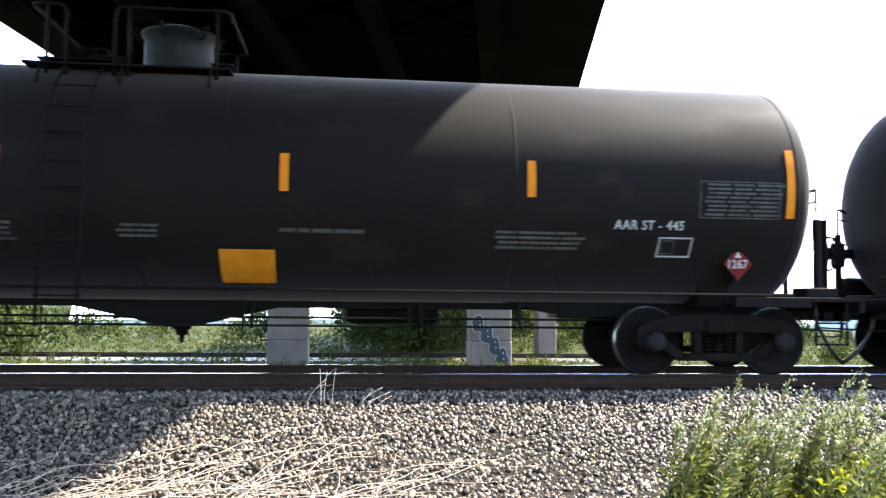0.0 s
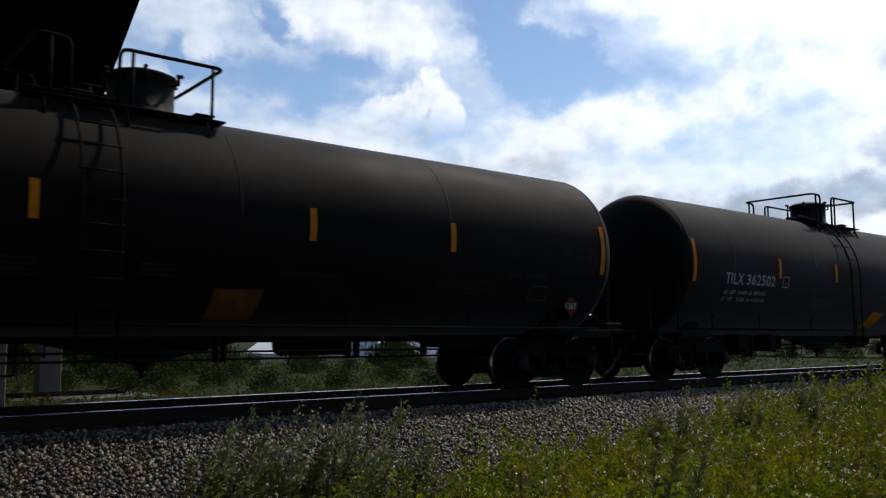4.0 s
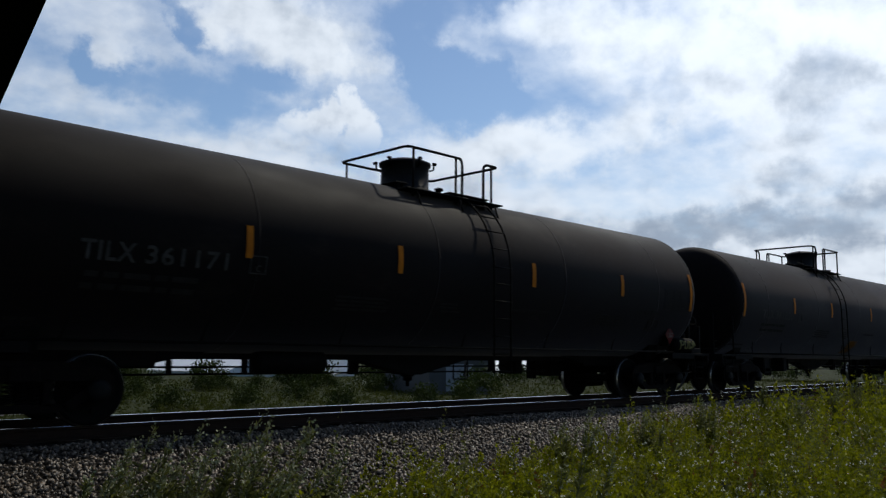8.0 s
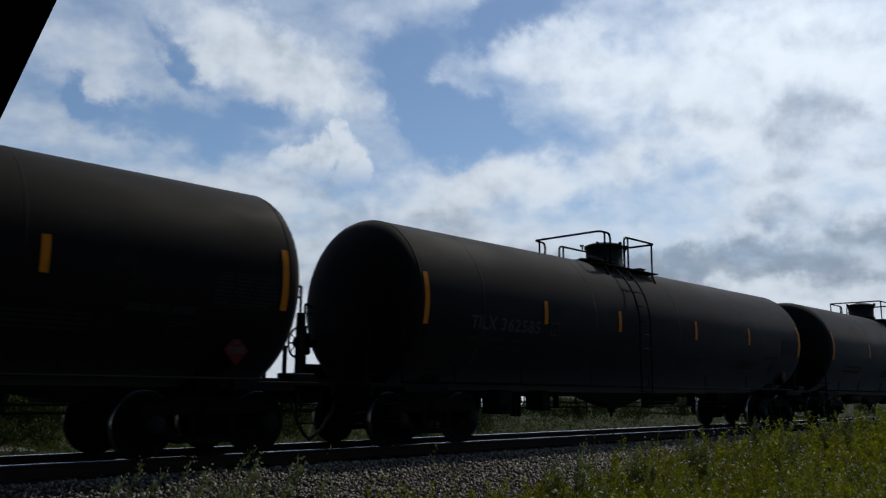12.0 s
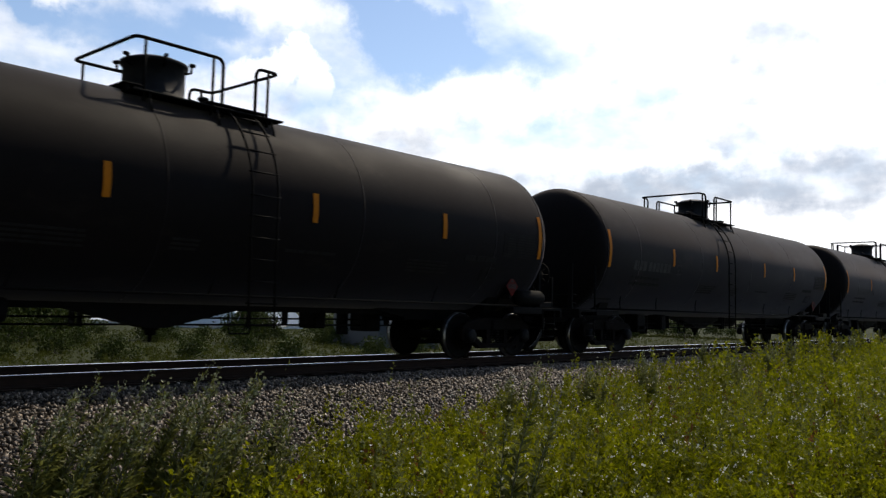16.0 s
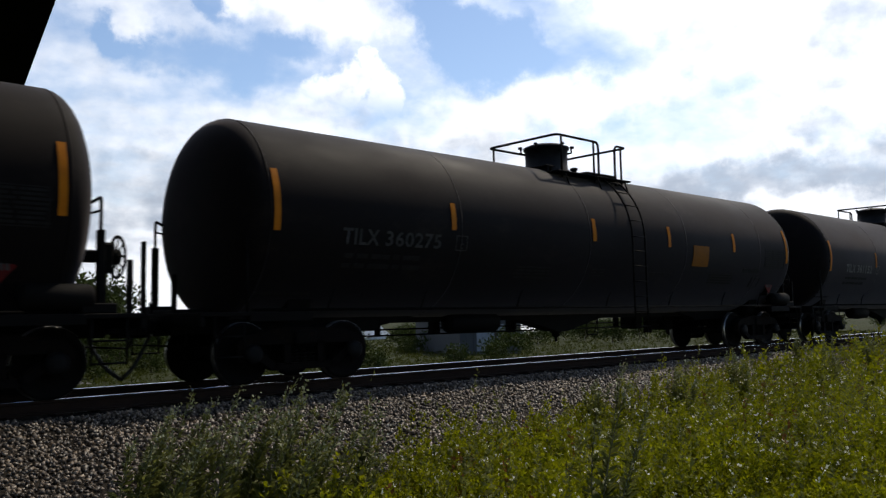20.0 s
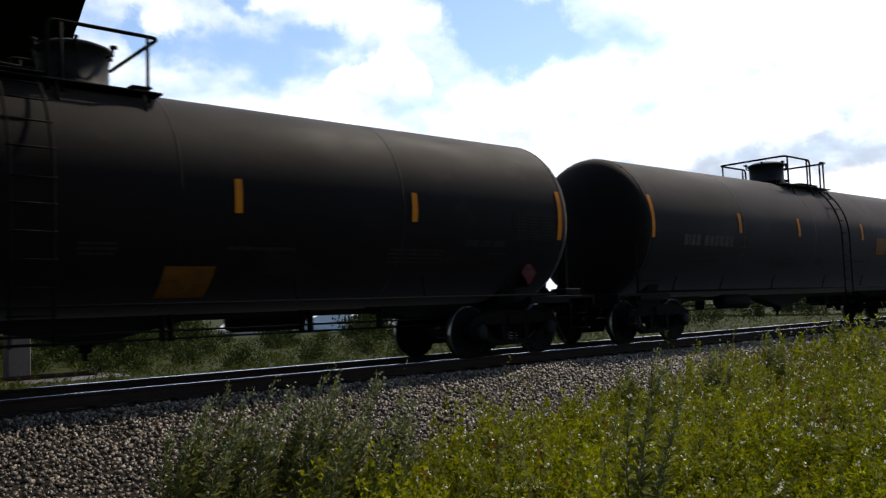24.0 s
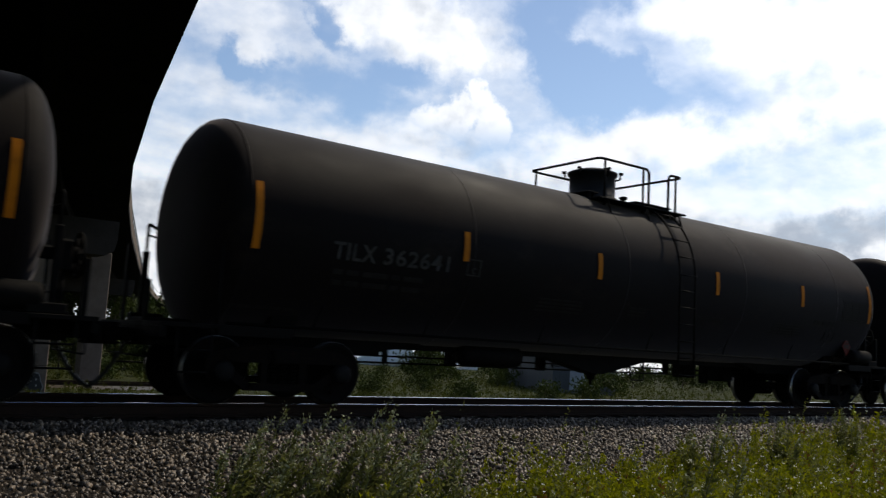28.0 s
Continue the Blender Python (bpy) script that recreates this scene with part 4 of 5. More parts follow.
    for name, pts, posts in (("safety_rail", [(bx - .60, -q, foot), (bx - .60, -q, top), (bx + .82, -q, top), (bx + .82, q, top), (bx - .60, q, top), (bx - .60, q, foot)],
                              ((bx - .43, -q), (bx + .67, -q), (bx - .43, q), (bx + .67, q))),
                             ("safety_rail", [(bx - 1.20, -q, foot), (bx - 1.20, -q, top), (bx - 1.63, -q, top), (bx - 1.63, q, top), (bx - 1.20, q, top), (bx - 1.20, q, foot)],
                              ((bx - 1.43, -q), (bx - 1.43, q)))):
        rail = part(name, tube(BM(), bend(pts, .13, 5), .027, 8), FRAME, car, "bent pipe safety railing")
        for x, y in posts:
            part("rail_post", tube(BM(), [(x, y, foot), (x, y, top)], .024, 6), FRAME, rail)
    # brake gear at the -x end
    bm = BM()
    box(bm, -8.82, -8.66, .80, 1.04, 1.58, 1.98, .03)
    box(bm, -8.66, -8.20, .86, .98, 1.72, 1.88, .02)
    tube(bm, [(-8.74, .92, 1.05), (-8.74, .92, 1.60)], .03, 6)
    part("hand_brake", bm, FRAME, car, "hand brake housing on a bracket")
    ring = [(-8.90, .92 + .27 * math.cos(a), 1.80 + .27 * math.sin(a)) for a in [i * math.pi / 12 for i in range(25)]]
    bw = part("brake_wheel", tube(BM(), ring, .021, 6, cap=False), FRAME, car, "spoked brake wheel")
    part("hub", lathe(BM(), [(-8.93, .03), (-8.93, .10), (-8.80, .10), (-8.80, .03)], "x", 12, (0, .92, 1.80)), FRAME, bw)
    for k in range(9):
        a = k * 2 * math.pi / 9
        part("spoke", tube(BM(), [(-8.89, .92, 1.80), (-8.90, .92 + .27 * math.cos(a), 1.80 + .27 * math.sin(a))], .014, 4), FRAME, bw)
    bm = BM()
    lathe(bm, [(-.46, .02), (-.42, .14), (-.36, .17), (.36, .17), (.42, .14), (.46, .02)], "x", 20, (-8.05, 1.25, 1.26))
    part("brake_cylinder", bm, FRAME, car, "horizontal brake air cylinder")
    for z in (1.2, 1.4):
        part("end_grab_iron", tube(BM(), bend([(-8.75, -1.1, z), (-8.9, -1.1, z), (-8.9, -.4, z - .03), (-8.75, -.4, z - .03)], .05), .014, 5), FRAME, car)
    return car


# car: strips along the side, number, turned end for end, amber panel, raised markings
STRIPS = {0: (-4.62, -1.9, 1.46, 4.54), 1: (-4.73, -1.82, 1.81, 4.37), 2: (-4.5, -1.63, 1.87, 4.96), 3: (-4.65, -1.96, 1.53, 4.55),
          4: (-4.67, -1.92, 1.81, 4.57), 5: (-4.48, -1.57, 1.85, 4.94), 6: (-4.53, -.59, 2.18, 5.11), 7: (-4.54, -1.64, 2.15, 5.19),
          8: (-4.61, -1.82, 1.51, 4.55), 9: (-4.51, -1.5, 1.91, 5.02)}
NUMBERS = {0: "362502", 1: "361050", 2: "361171", 3: "362585", 5: "361152", 6: "360275", 8: "363153", 9: "362641"}
TURNED = {2, 5, 6, 7, 9, 10}
PANELS = {0: (.66, 1.34, 1.18, 1.58), 1: (.5, 1.2, 1.18, 1.58), 8: (.6, 1.3, 1.18, 1.58), 6: (3.2, 3.9, 2.02, 2.50), 7: (3.1, 3.78, 2.02, 2.50)}
RAISED = {6: .10, 7: .10}


def mark_car(car, k):
    """Strips, lettering, placard and panel of one car, on the side that is seen."""
    flip = pose(0, 0, 0, 0, 0, 180 if k in TURNED else 0)
    def put(name, bm, mat, label=""):
        ob = part(name, finish(bm, mat) if isinstance(bm, bpy.types.Mesh) else bm, mat, car, label)
        ob.matrix_basis = flip
        if name in ("test_table", "stencil_block", "sill_stencil", "capacity_lettering", "builder_lettering", "clearance_box", "date_box", "reporting_mark", "placard_number"):
            ob["kind"] = "stuff"
        return ob
    dz = RAISED.get(k, -.03)
    xs = STRIPS.get(k, (-4.6, -1.8, 1.75, 4.75))
    for x in (-7.996, 7.996):
        put("reflective_strip", patch(x - .052, x + .052, 2.12 + dz, 3.02 + dz, .012, 8), ORANGE, "tall amber reflective strip")
    for x in xs:
        put("reflective_strip", patch(x - .052, x + .052, 2.315 + dz, 2.775 + dz, .012, 5), ORANGE, "short amber reflective strip")
    # letter tone per car carries the shade on its side
    dim = INK_DARK if k == 0 else FAINT
    bright_ink = k in (0, 8)
    ink = LETTER if bright_ink else INK_DARK if k in (1, 2, 3, 4, 6, 7, 9, 10, 11) else INK_DIM
    if k in NUMBERS:
        put("reporting_mark", lettering("TILX", -6.84, -6.13, 2.08, 2.325), ink, "stencilled white reporting mark")
        put("reporting_mark", lettering(NUMBERS[k], -6.00, -4.81, 2.08, 2.325), ink, "stencilled white car number")
    else:
        put("reporting_mark", bars(-6.84, 2.325, [.15, .07, .14, .16], .235, .04, rows=1, seed=k + 50), ink, "stencilled mark")
        put("reporting_mark", bars(-6.05, 2.325, [.16] * 6, .235, .045, rows=1, seed=k + 60), ink, "stencilled mark")
    if k == 0:
        put("capacity_lettering", lettering("LD  LMT  194800  LB  88350 KG", -6.80, -5.10, 1.865, 1.945), LETTER)
        put("capacity_lettering", lettering("LT  WT    91200  LB  41350 KG", -6.80, -5.10, 1.715, 1.795), LETTER)
        put("builder_lettering", lettering("AAR ST - 445", 5.64, 6.57, 1.91, 2.03), LETTER)
    else:
        put("capacity_lettering", bars(-6.8, 1.945, [.16, .22, .4, .16, .36], .07, .07, .15, 2, k), dim)
        put("builder_lettering", bars(5.64, 2.03, [.3, .22, .3], .10, .05, rows=1, seed=k + 9), dim)
    put("clearance_box", outline(-4.46, -4.19, 2.07, 2.33, .016), ink, "stencilled square")
    put("clearance_box", lettering("C", -4.36, -4.28, 2.10, 2.20), ink)
    put("stencil_block", bars(-2.85, 1.86, [.3, .22, .4, .12], .032, .02, .062, 4, k + 1), dim)
    put("stencil_block", bars(-.55, 1.86, [.2, .24], .032, .02, .062, 3, k + 2), dim)
    put("stencil_block", bars(1.39, 1.84, [.2, .15, .25, .36], .045, .03, .06, 1, k + 3), dim)
    put("stencil_block", bars(4.1, 1.86, [.3, .5, .3], .032, .02, .062, 4, k + 4), dim)
    put("test_table", outline(6.76, 7.86, 2.07, 2.55, .014), dim, "stencilled test table")
    put("test_table", bars(6.82, 2.52, [.3, .28, .36], .03, .04, .055, 8, k + 5), dim)
    put("date_box", outline(6.26, 6.72, 1.57, 1.82, .018), ink if k in (0, 1) else dim)
    put("date_box", outline(6.30, 6.48, 1.61, 1.78, .012), dim)
    put("sill_stencil", bars(-8.1, 1.36, [.06, .2, .22, .2, .18], .04, .03, rows=1, seed=k + 7), dim)
    # placard on its holder
    z = 1.49 + (dz + .03)
    c0 = Vector((7.38, -1.30, z))
    put("placard_holder", box(BM(), 7.33, 7.43, -1.285, -1.02, z - .26, z + .20, .01), FRAME)
    bm = BM()
    loft(bm, [(c0.x + dx, c0.z + dz2) for dx, dz2 in ((0, .215), (.20, 0), (0, -.215), (-.20, 0))], -1.318, -1.308)
    put("placard", bm, RED, "red diamond hazard placard")
    put("placard_flame", loft(BM(), [(c0.x - .045, z + .085), (c0.x + .045, z + .085), (c0.x, z + .165)], -1.324, -1.3195), LETTER if k == 0 else INK_DARK, "pale flame sign")
    if k in (0, 1, 2):
        me = lettering("1267", 0, .26, LZ, LZ + .12)
        x0 = min(v.co.x for v in me.vertices)
        zmin, zmax = min(v.co.z for v in me.vertices), max(v.co.z for v in me.vertices)
        for v in me.vertices:
            v.co = Vector((c0.x - .135 + (v.co.x - x0) * 1.04, -1.322, z - .06 + (v.co.z - zmin) / (zmax - zmin) * .12))
        put("placard_number", me, LETTER if k < 2 else INK_DIM)
    else:
        bm = BM()
        for i in range(4):
            box(bm, c0.x - .13 + i * .068, c0.x - .085 + i * .068, -1.324, -1.320, z - .05, z + .05)
        put("placard_number", bm, INK_DARK)
    if k in PANELS:
        a, b, c, d = PANELS[k]
        put("amber_panel", patch(a, b, c, d, .010, 8), {0: PANEL, 6: DULLPANEL}.get(k, DARKPANEL), "square amber panel" if k == 0 else "darker square amber panel")
    if k == 2:
        # a pale sprayed tag on the brake cylinder, strokes that cannot be read
        for i, pts in enumerate(([(0, 0), (0, .22), (.14, .2), (.14, .12), (.02, .1)], [(.2, .2), (.21, .03), (.32, .02), (.34, .2)], [(.42, .02), (.42, .2), (.54, .14), (.52, .04), (.42, .02)],
                                 [(.6, .02), (.6, .2), (.68, .1)])):
            pts = [(p[0] + (q[0] - p[0]) * t / 4, p[1] + (q[1] - p[1]) * t / 4) for p, q in zip(pts, pts[1:]) for t in range(4)] + [pts[-1]]
            put("sprayed_stroke", tube(BM(), [(7.72 + a, -1.25 - math.sqrt(max(.174 ** 2 - (b - .12) ** 2, .003)), 1.15 + b) for a, b in pts], .013, 4), TAGYELLOW, "pale yellow sprayed stroke")


CARS = {}


def build_train():
    kinds = {}                                   # the cars that run turned have their bonnet nearer the other end
    for k in range(-2, 12):
        turned = k in TURNED
        m = pose(RUN[0][1] - k * L, D, 0, 0, 0, 180 if turned else 0)
        if turned in kinds:
            car = copy_thing(kinds[turned], m)
        else:
            car = kinds[turned] = build_car(.15 if turned else -.15)
            car.matrix_basis = m
        CARS[k] = car
    for k, car in CARS.items():
        mark_car(car, k)


build_train()

# ---------------------------------------------------------------- ballast stones
def build_ballast():
    rng = np.random.default_rng(5)
    xs = np.arange(-12, 27, .047)
    ys = np.arange(6.05, 10.5, .044)
    X, Y = np.meshgrid(xs, ys)
    X, Y = X.ravel(), Y.ravel()
    X = X + rng.uniform(-.026, .026, X.size)
    Y = Y + rng.uniform(-.026, .026, Y.size)
    edge = 6.5 + .2 * np.maximum(X - 3.5, 0)
    keep = (Y > edge - .8) | (rng.random(X.size) < .35)
    X, Y = X[keep], Y[keep]
    Z = np.interp(Y, [6.0, 6.6, 7.6, 10.15, 13], [-.82, -.82, -.74, -.20, -.20]) + rng.uniform(-.028, .030, X.size)
    n = X.size
    base = np.array([(-1, -1, -1), (1, -1, -1), (1, 1, -1), (-1, 1, -1), (-1, -1, 1), (1, -1, 1), (1, 1, 1), (-1, 1, 1)], float)
    P = base[None] * (1 + rng.uniform(-.6, .35, (n, 8, 3)))
    S = rng.uniform(.011, .026, (n, 1, 1)) * rng.uniform(.7, 1.25, (n, 1, 3))
    S[:, :, 2] *= .95
    P = P * S
    a = rng.uniform(0, 2 * np.pi, (n, 3))
    for i, (u, w) in enumerate(((0, 1), (1, 2), (0, 2))):
        c, s = np.cos(a[:, i])[:, None], np.sin(a[:, i])[:, None]
        if i:
            c, s = np.cos(a[:, i] * .25)[:, None], np.sin(a[:, i] * .25)[:, None]
        p, q = P[:, :, u].copy(), P[:, :, w].copy()
        P[:, :, u], P[:, :, w] = c * p - s * q, s * p + c * q
    P += np.stack([X, Y, Z], 1)[:, None]
    F = np.array([(0, 3, 2, 1), (4, 5, 6, 7), (0, 1, 5, 4), (1, 2, 6, 5), (2, 3, 7, 6), (3, 0, 4, 7)])
    faces = (F[None] + (np.arange(n) * 8)[:, None, None]).reshape(-1, 4)
    me = arrays("ballast_stones", P.reshape(-1, 3), faces, STONE)
    tagged(new("ballast_stones", me), "loose grey crushed ballast stones on the bank", "gravel", kind="stuff")


build_ballast()


# ---------------------------------------------------------------- plants
def leaves_mesh(name, P, dirs, size, width, rng, mat, fold=.25):
    """Many small pointed leaves: a kite of two triangles' width about a rib."""
    n = len(P)
    d = dirs / np.linalg.norm(dirs, axis=1, keepdims=True)
    side = np.cross(d, rng.normal(size=(n, 3)))
    side /= np.linalg.norm(side, axis=1, keepdims=True)
    up = np.cross(side, d)
    s, w = size[:, None], width[:, None]
    V = np.stack([P, P + d * s * .45 + side * w + up * s * fold * .3, P + d * s, P + d * s * .45 - side * w + up * s * fold * .3], 1)
    F = np.arange(4)[None] + (np.arange(n) * 4)[:, None]
    return arrays(name, V.reshape(-1, 3), F, mat)


def field_plants(name, pos, h0, h1, per, leaf, rng, mat, label, spread=.10):
    """Low leafy weeds: every plant a leaning stem set with leaves, in one mesh."""
    n = len(pos)
    h = rng.uniform(h0, h1, n) * (0.75 + .5 * rng.random(n))
    h *= 1 + .80 * np.array([noise.noise((p * .55, q * .55, 7)) + .5 * noise.noise((p * 1.7, q * 1.7, 1)) for p, q in pos[:, :2]])
    lean = rng.normal(0, .16, (n, 2)) + np.array((.10, 0))
    idx = np.repeat(np.arange(n), per)
    t = rng.random(n * per) ** .7
    P = np.zeros((n * per, 3))
    P[:, 0] = pos[idx, 0] + lean[idx, 0] * h[idx] * t + rng.normal(0, spread * .5, n * per) * (1.1 - t)
    P[:, 1] = pos[idx, 1] + lean[idx, 1] * h[idx] * t + rng.normal(0, spread * .5, n * per) * (1.1 - t)
    P[:, 2] = pos[idx, 2] + h[idx] * t
    d = rng.normal(size=(n * per, 3))
    d[:, 2] = np.abs(d[:, 2]) * .9 + .25
    s = rng.uniform(.6, 1.3, n * per) * leaf * (1.15 - .5 * t)
    me = leaves_mesh(name, P, d, s, s * rng.uniform(.16, .30, n * per), rng, mat)
    return tagged(new(name, me), label, "weeds", kind="stuff")


def weed_edge(x):
    return np.where(x < 14, 6.45 + .21 * np.maximum(x - 3.6, 0), np.minimum(8.6 + .07 * (x - 14), 10.0))


def scatter(rng, x0, x1, y0, n):
    x = rng.uniform(x0, x1, n)
    e = weed_edge(x) + rng.normal(0, .28, n)
    y = y0 + (e - y0) * rng.random(n)
    z = np.array([ground_z(a, b) for a, b in zip(x, y)]) - .02
    return np.stack([x, y, z], 1)


def build_weeds():
    rng = np.random.default_rng(11)
    a = scatter(rng, 2.6, 9, 2.4, 1500)
    b = scatter(rng, 6, 18, 1.5, 2600)
    c = scatter(rng, 16, 60, 0, 3600)
    field_plants("low_weeds", np.concatenate([a, b]), .22, .50, 58, .062, rng, LEAF, "dense yellow-green knee-high weeds on the bank")
    x, y = rng.uniform(2.5, 40, 5200), rng.uniform(-12, 2.6, 5200)
    keep = np.array([noise.noise((p * .45, q * .45, 3)) for p, q in zip(x, y)]) > -.08
    x, y = x[keep], y[keep]
    g = np.stack([x, y, np.array([ground_z(p, q) for p, q in zip(x, y)]) - .02], 1)
    field_plants("rear_weeds", g, .15, .42, 20, .11, rng, LEAF, "patchy yellow-green weeds on the level ground")
    field_plants("dock_weeds", np.concatenate([scatter(rng, 3.4, 16, 2.4, 110), scatter(rng, 14, 40, 1, 90)]), .25, .5, 22, .08, rng, DOCK, "rusty brown dock leaves among the green weeds")
    field_plants("far_weeds", c, .35, .75, 26, .13, rng, LEAF, "rank green weeds along the track further on")
    # sprigs standing above the rest
    d = np.concatenate([scatter(rng, 3.2, 18, 2.5, 420), scatter(rng, 18, 45, 1, 420)])
    field_plants("weed_sprigs", d, .55, .85, 34, .06, rng, LEAFB, "taller thin weed sprigs standing out of the low growth", .05)
    # pale flower heads; the extra white specks paint in sun glints on leaves
    e = np.concatenate([scatter(rng, 3.4, 18, 2.5, 900), scatter(rng, 18, 45, 1, 420)])
    e[:, 2] += rng.uniform(.3, .72, len(e))
    n = len(e)
    k = 4
    P = np.repeat(e, k, 0) + rng.normal(0, .012, (n * k, 3))
    dirs = rng.normal(size=(n * k, 3))
    dirs[:, 2] = np.abs(dirs[:, 2]) + .2
    s = rng.uniform(.009, .028, n * k)
    me = leaves_mesh("flower_heads", P, dirs, s, s * .45, rng, FLOWER_GLINT)
    tagged(new("flower_heads", me), "small white wild flower heads and painted leaf glints among the weeds", "flowers", kind="stuff")


build_weeds()


def build_far_grass():
    """Long grass on the far bank and the field behind the track."""
    rng = np.random.default_rng(31)
    n = 19000
    az = np.radians(rng.uniform(-34, 80, n))
    y = 15.5 + (rng.random(n) ** 1.5) * 80
    x = np.clip(y * np.tan(az), -40, 120)
    keep = ~((y > 46.5) & (y < 52.5) & (x < 17))
    x, y = x[keep], y[keep]
    z = np.array([ground_z(a, b) for a, b in zip(x, y)]) - .03
    field_plants("long_grass", np.stack([x, y, z], 1), .22, .50, 13, .17, rng, GRASS, "long rough grass and weeds behind the track", .25)


build_far_grass()


def tall_weed(x, y, h, seed, lean=(0, 0), group="tall weeds by the ballast"):
    """A tall weed with upright branches, narrow leaves and pale seed tips."""
    rng = np.random.default_rng(seed)
    z0 = ground_z(x, y) - .02
    w = thing("tall_weed", None, None, "tall grey-green leafy weed with pale seed tips at the ballast edge", "weed", group=group, at=pose(x, y, z0))
    bm = BM()
    tips = []
    for i in range(5):
        a = rng.uniform(0, 2 * math.pi)
        r = .0 if i == 0 else rng.uniform(.05, .16)
        hh = h * (1 if i == 0 else rng.uniform(.65, .95))
        z1 = 0 if i == 0 else rng.uniform(.1, .35) * h
        pts = [(r * math.cos(a) * t ** .6 * 1.4 + lean[0] * (t * hh) ** 2, r * math.sin(a) * t ** .6 * 1.4 + lean[1] * (t * hh) ** 2, z1 * (1 - t) * (i > 0) + hh * t) for t in np.linspace(0, 1, 7)]
        part("stem", tube(BM(), pts, .007, 4, taper=.35), STEM, w)
        tips.append(pts)
    bm.free()
    P, dr, sz = [], [], []
    for pts in tips:
        for j in range(100):
            t = rng.random() ** .75 * 5.98
            k = int(t)
            f = t - k
            p = np.array(pts[k]) * (1 - f) + np.array(pts[k + 1]) * f
            d = rng.normal(size=3)
            d[0] += .3
            d[2] = abs(d[2]) * .5 + .30
            P.append(p)
            dr.append(d)
            sz.append(rng.uniform(.055, .14) * (1.25 - t / 7))
    P, dr, sz = np.array(P), np.array(dr), np.array(sz)
    part("foliage", leaves_mesh("foliage", P, dr, sz, sz * .13, rng, LEAFB), None, w)["kind"] = "stuff"
    P = []
    for pts in tips:
        for j in range(26):
            f = rng.random()
            P.append(np.array(pts[5]) * (1 - f) + np.array(pts[6]) * f + rng.normal(0, .02, 3) + np.array((.03, 0, .02)) * f)
    P = np.array(P)
    dr = rng.normal(size=P.shape)
    dr[:, 2] = np.abs(dr[:, 2]) + .4
    s = rng.uniform(.015, .032, len(P))
    part("seed_tip", leaves_mesh("seed_tip", P, dr, s, s * .4, rng, SEED), None, w, "pale seed tips")["kind"] = "stuff"


def build_tall_weeds():
    rnd = random.Random(8)
    spots = [(23.8, 6.3, 1.10), (22.6, 6.0, 1.00), (26.4, 6.2, 1.13), (25.2, 5.8, 1.05), (28.6, 6.3, 1.18), (29.6, 5.9, 1.12), (31.2, 6.2, 1.14), (33.2, 6.1, 1.15), (27.4, 5.6, 1.12),
             (30.4, 5.5, 1.10), (34.6, 5.9, 1.05), (22.0, 5.7, .95), (53.1, 5.6, 1.28), (36.5, 6.2, .95), (24.4, 5.4, .98), (32.2, 5.3, 1.05)]
    for i, (az, d, h) in enumerate(spots):
        tall_weed(d * math.sin(radians(az)), d * math.cos(radians(az)), h * 1.13, 100 + i, (rnd.uniform(.16, .40), rnd.uniform(-.08, .08)))
    for i in range(16):
        x = rnd.uniform(9, 34)
        tall_weed(x, float(weed_edge(np.array(x))) - rnd.uniform(.1, 1.6), rnd.uniform(.75, 1.1), 200 + i, (rnd.uniform(0, .12), 0), "tall weeds along the bank")


build_tall_weeds()


def build_stalks():
    """Dead straw stalks fallen across the ballast and a few that still stand."""
    rnd = random.Random(21)
    def stalk(pts, r, name="dry_stalk", label="fallen pale dead weed stalk on the ballast"):
        bm = BM()
        tube(bm, pts, r, 5, taper=.4)
        k = rnd.randrange(2, len(pts) - 1)
        p = Vector(pts[k])
        tube(bm, [p, p + Vector((rnd.uniform(.02, .2), rnd.uniform(.0, .15), rnd.uniform(.02, .10)))], r * .5, 4, taper=.4)
        thing(name, bm, STRAW, label, "dead stalk", group="dead stalks")
    for i in range(115):
        x = rnd.uniform(-4.8, 1.0) if i < 80 else rnd.uniform(-3.2, .6)
        y = rnd.uniform(5.9, 7.5) if i < 80 else rnd.uniform(6.6, 8.2)
        ln, a = rnd.uniform(.6, 1.9), rnd.uniform(.1, .75) if i % 4 else rnd.uniform(1.0, 2.0)
        pts = []
        for j in range(8):
            t = j / 7
            px, py = x + ln * t * math.cos(a) + .05 * math.sin(t * 5 + i), y + ln * t * math.sin(a) + .04 * math.sin(t * 7 + i)
            pts.append((px, py, ground_z(px, py) + .045 + .10 * math.sin(math.pi * t) * rnd.uniform(.2, 1.0)))
        stalk(pts, rnd.uniform(.003, .006))
    for az, d, h, lx in ((-1.55, 9.9, .40, .03), (-1.75, 9.85, .44, -.02), (-2.7, 9.8, .34, .22), (-1.0, 9.9, .43, .04), (.9, 9.8, .24, .26), (1.3, 9.75, .20, .28), (2.0, 9.7, .15, .12)):
        x, y = d * math.sin(radians(az + 0.0)), d * math.cos(radians(az))
        z = ground_z(x, y) - .02
        stalk([(x + lx * t * t, y + .03 * t, z + h * t) for t in [j / 6 for j in range(7)]], .008, label="upright pale dead weed stalk in the ballast")


build_stalks()


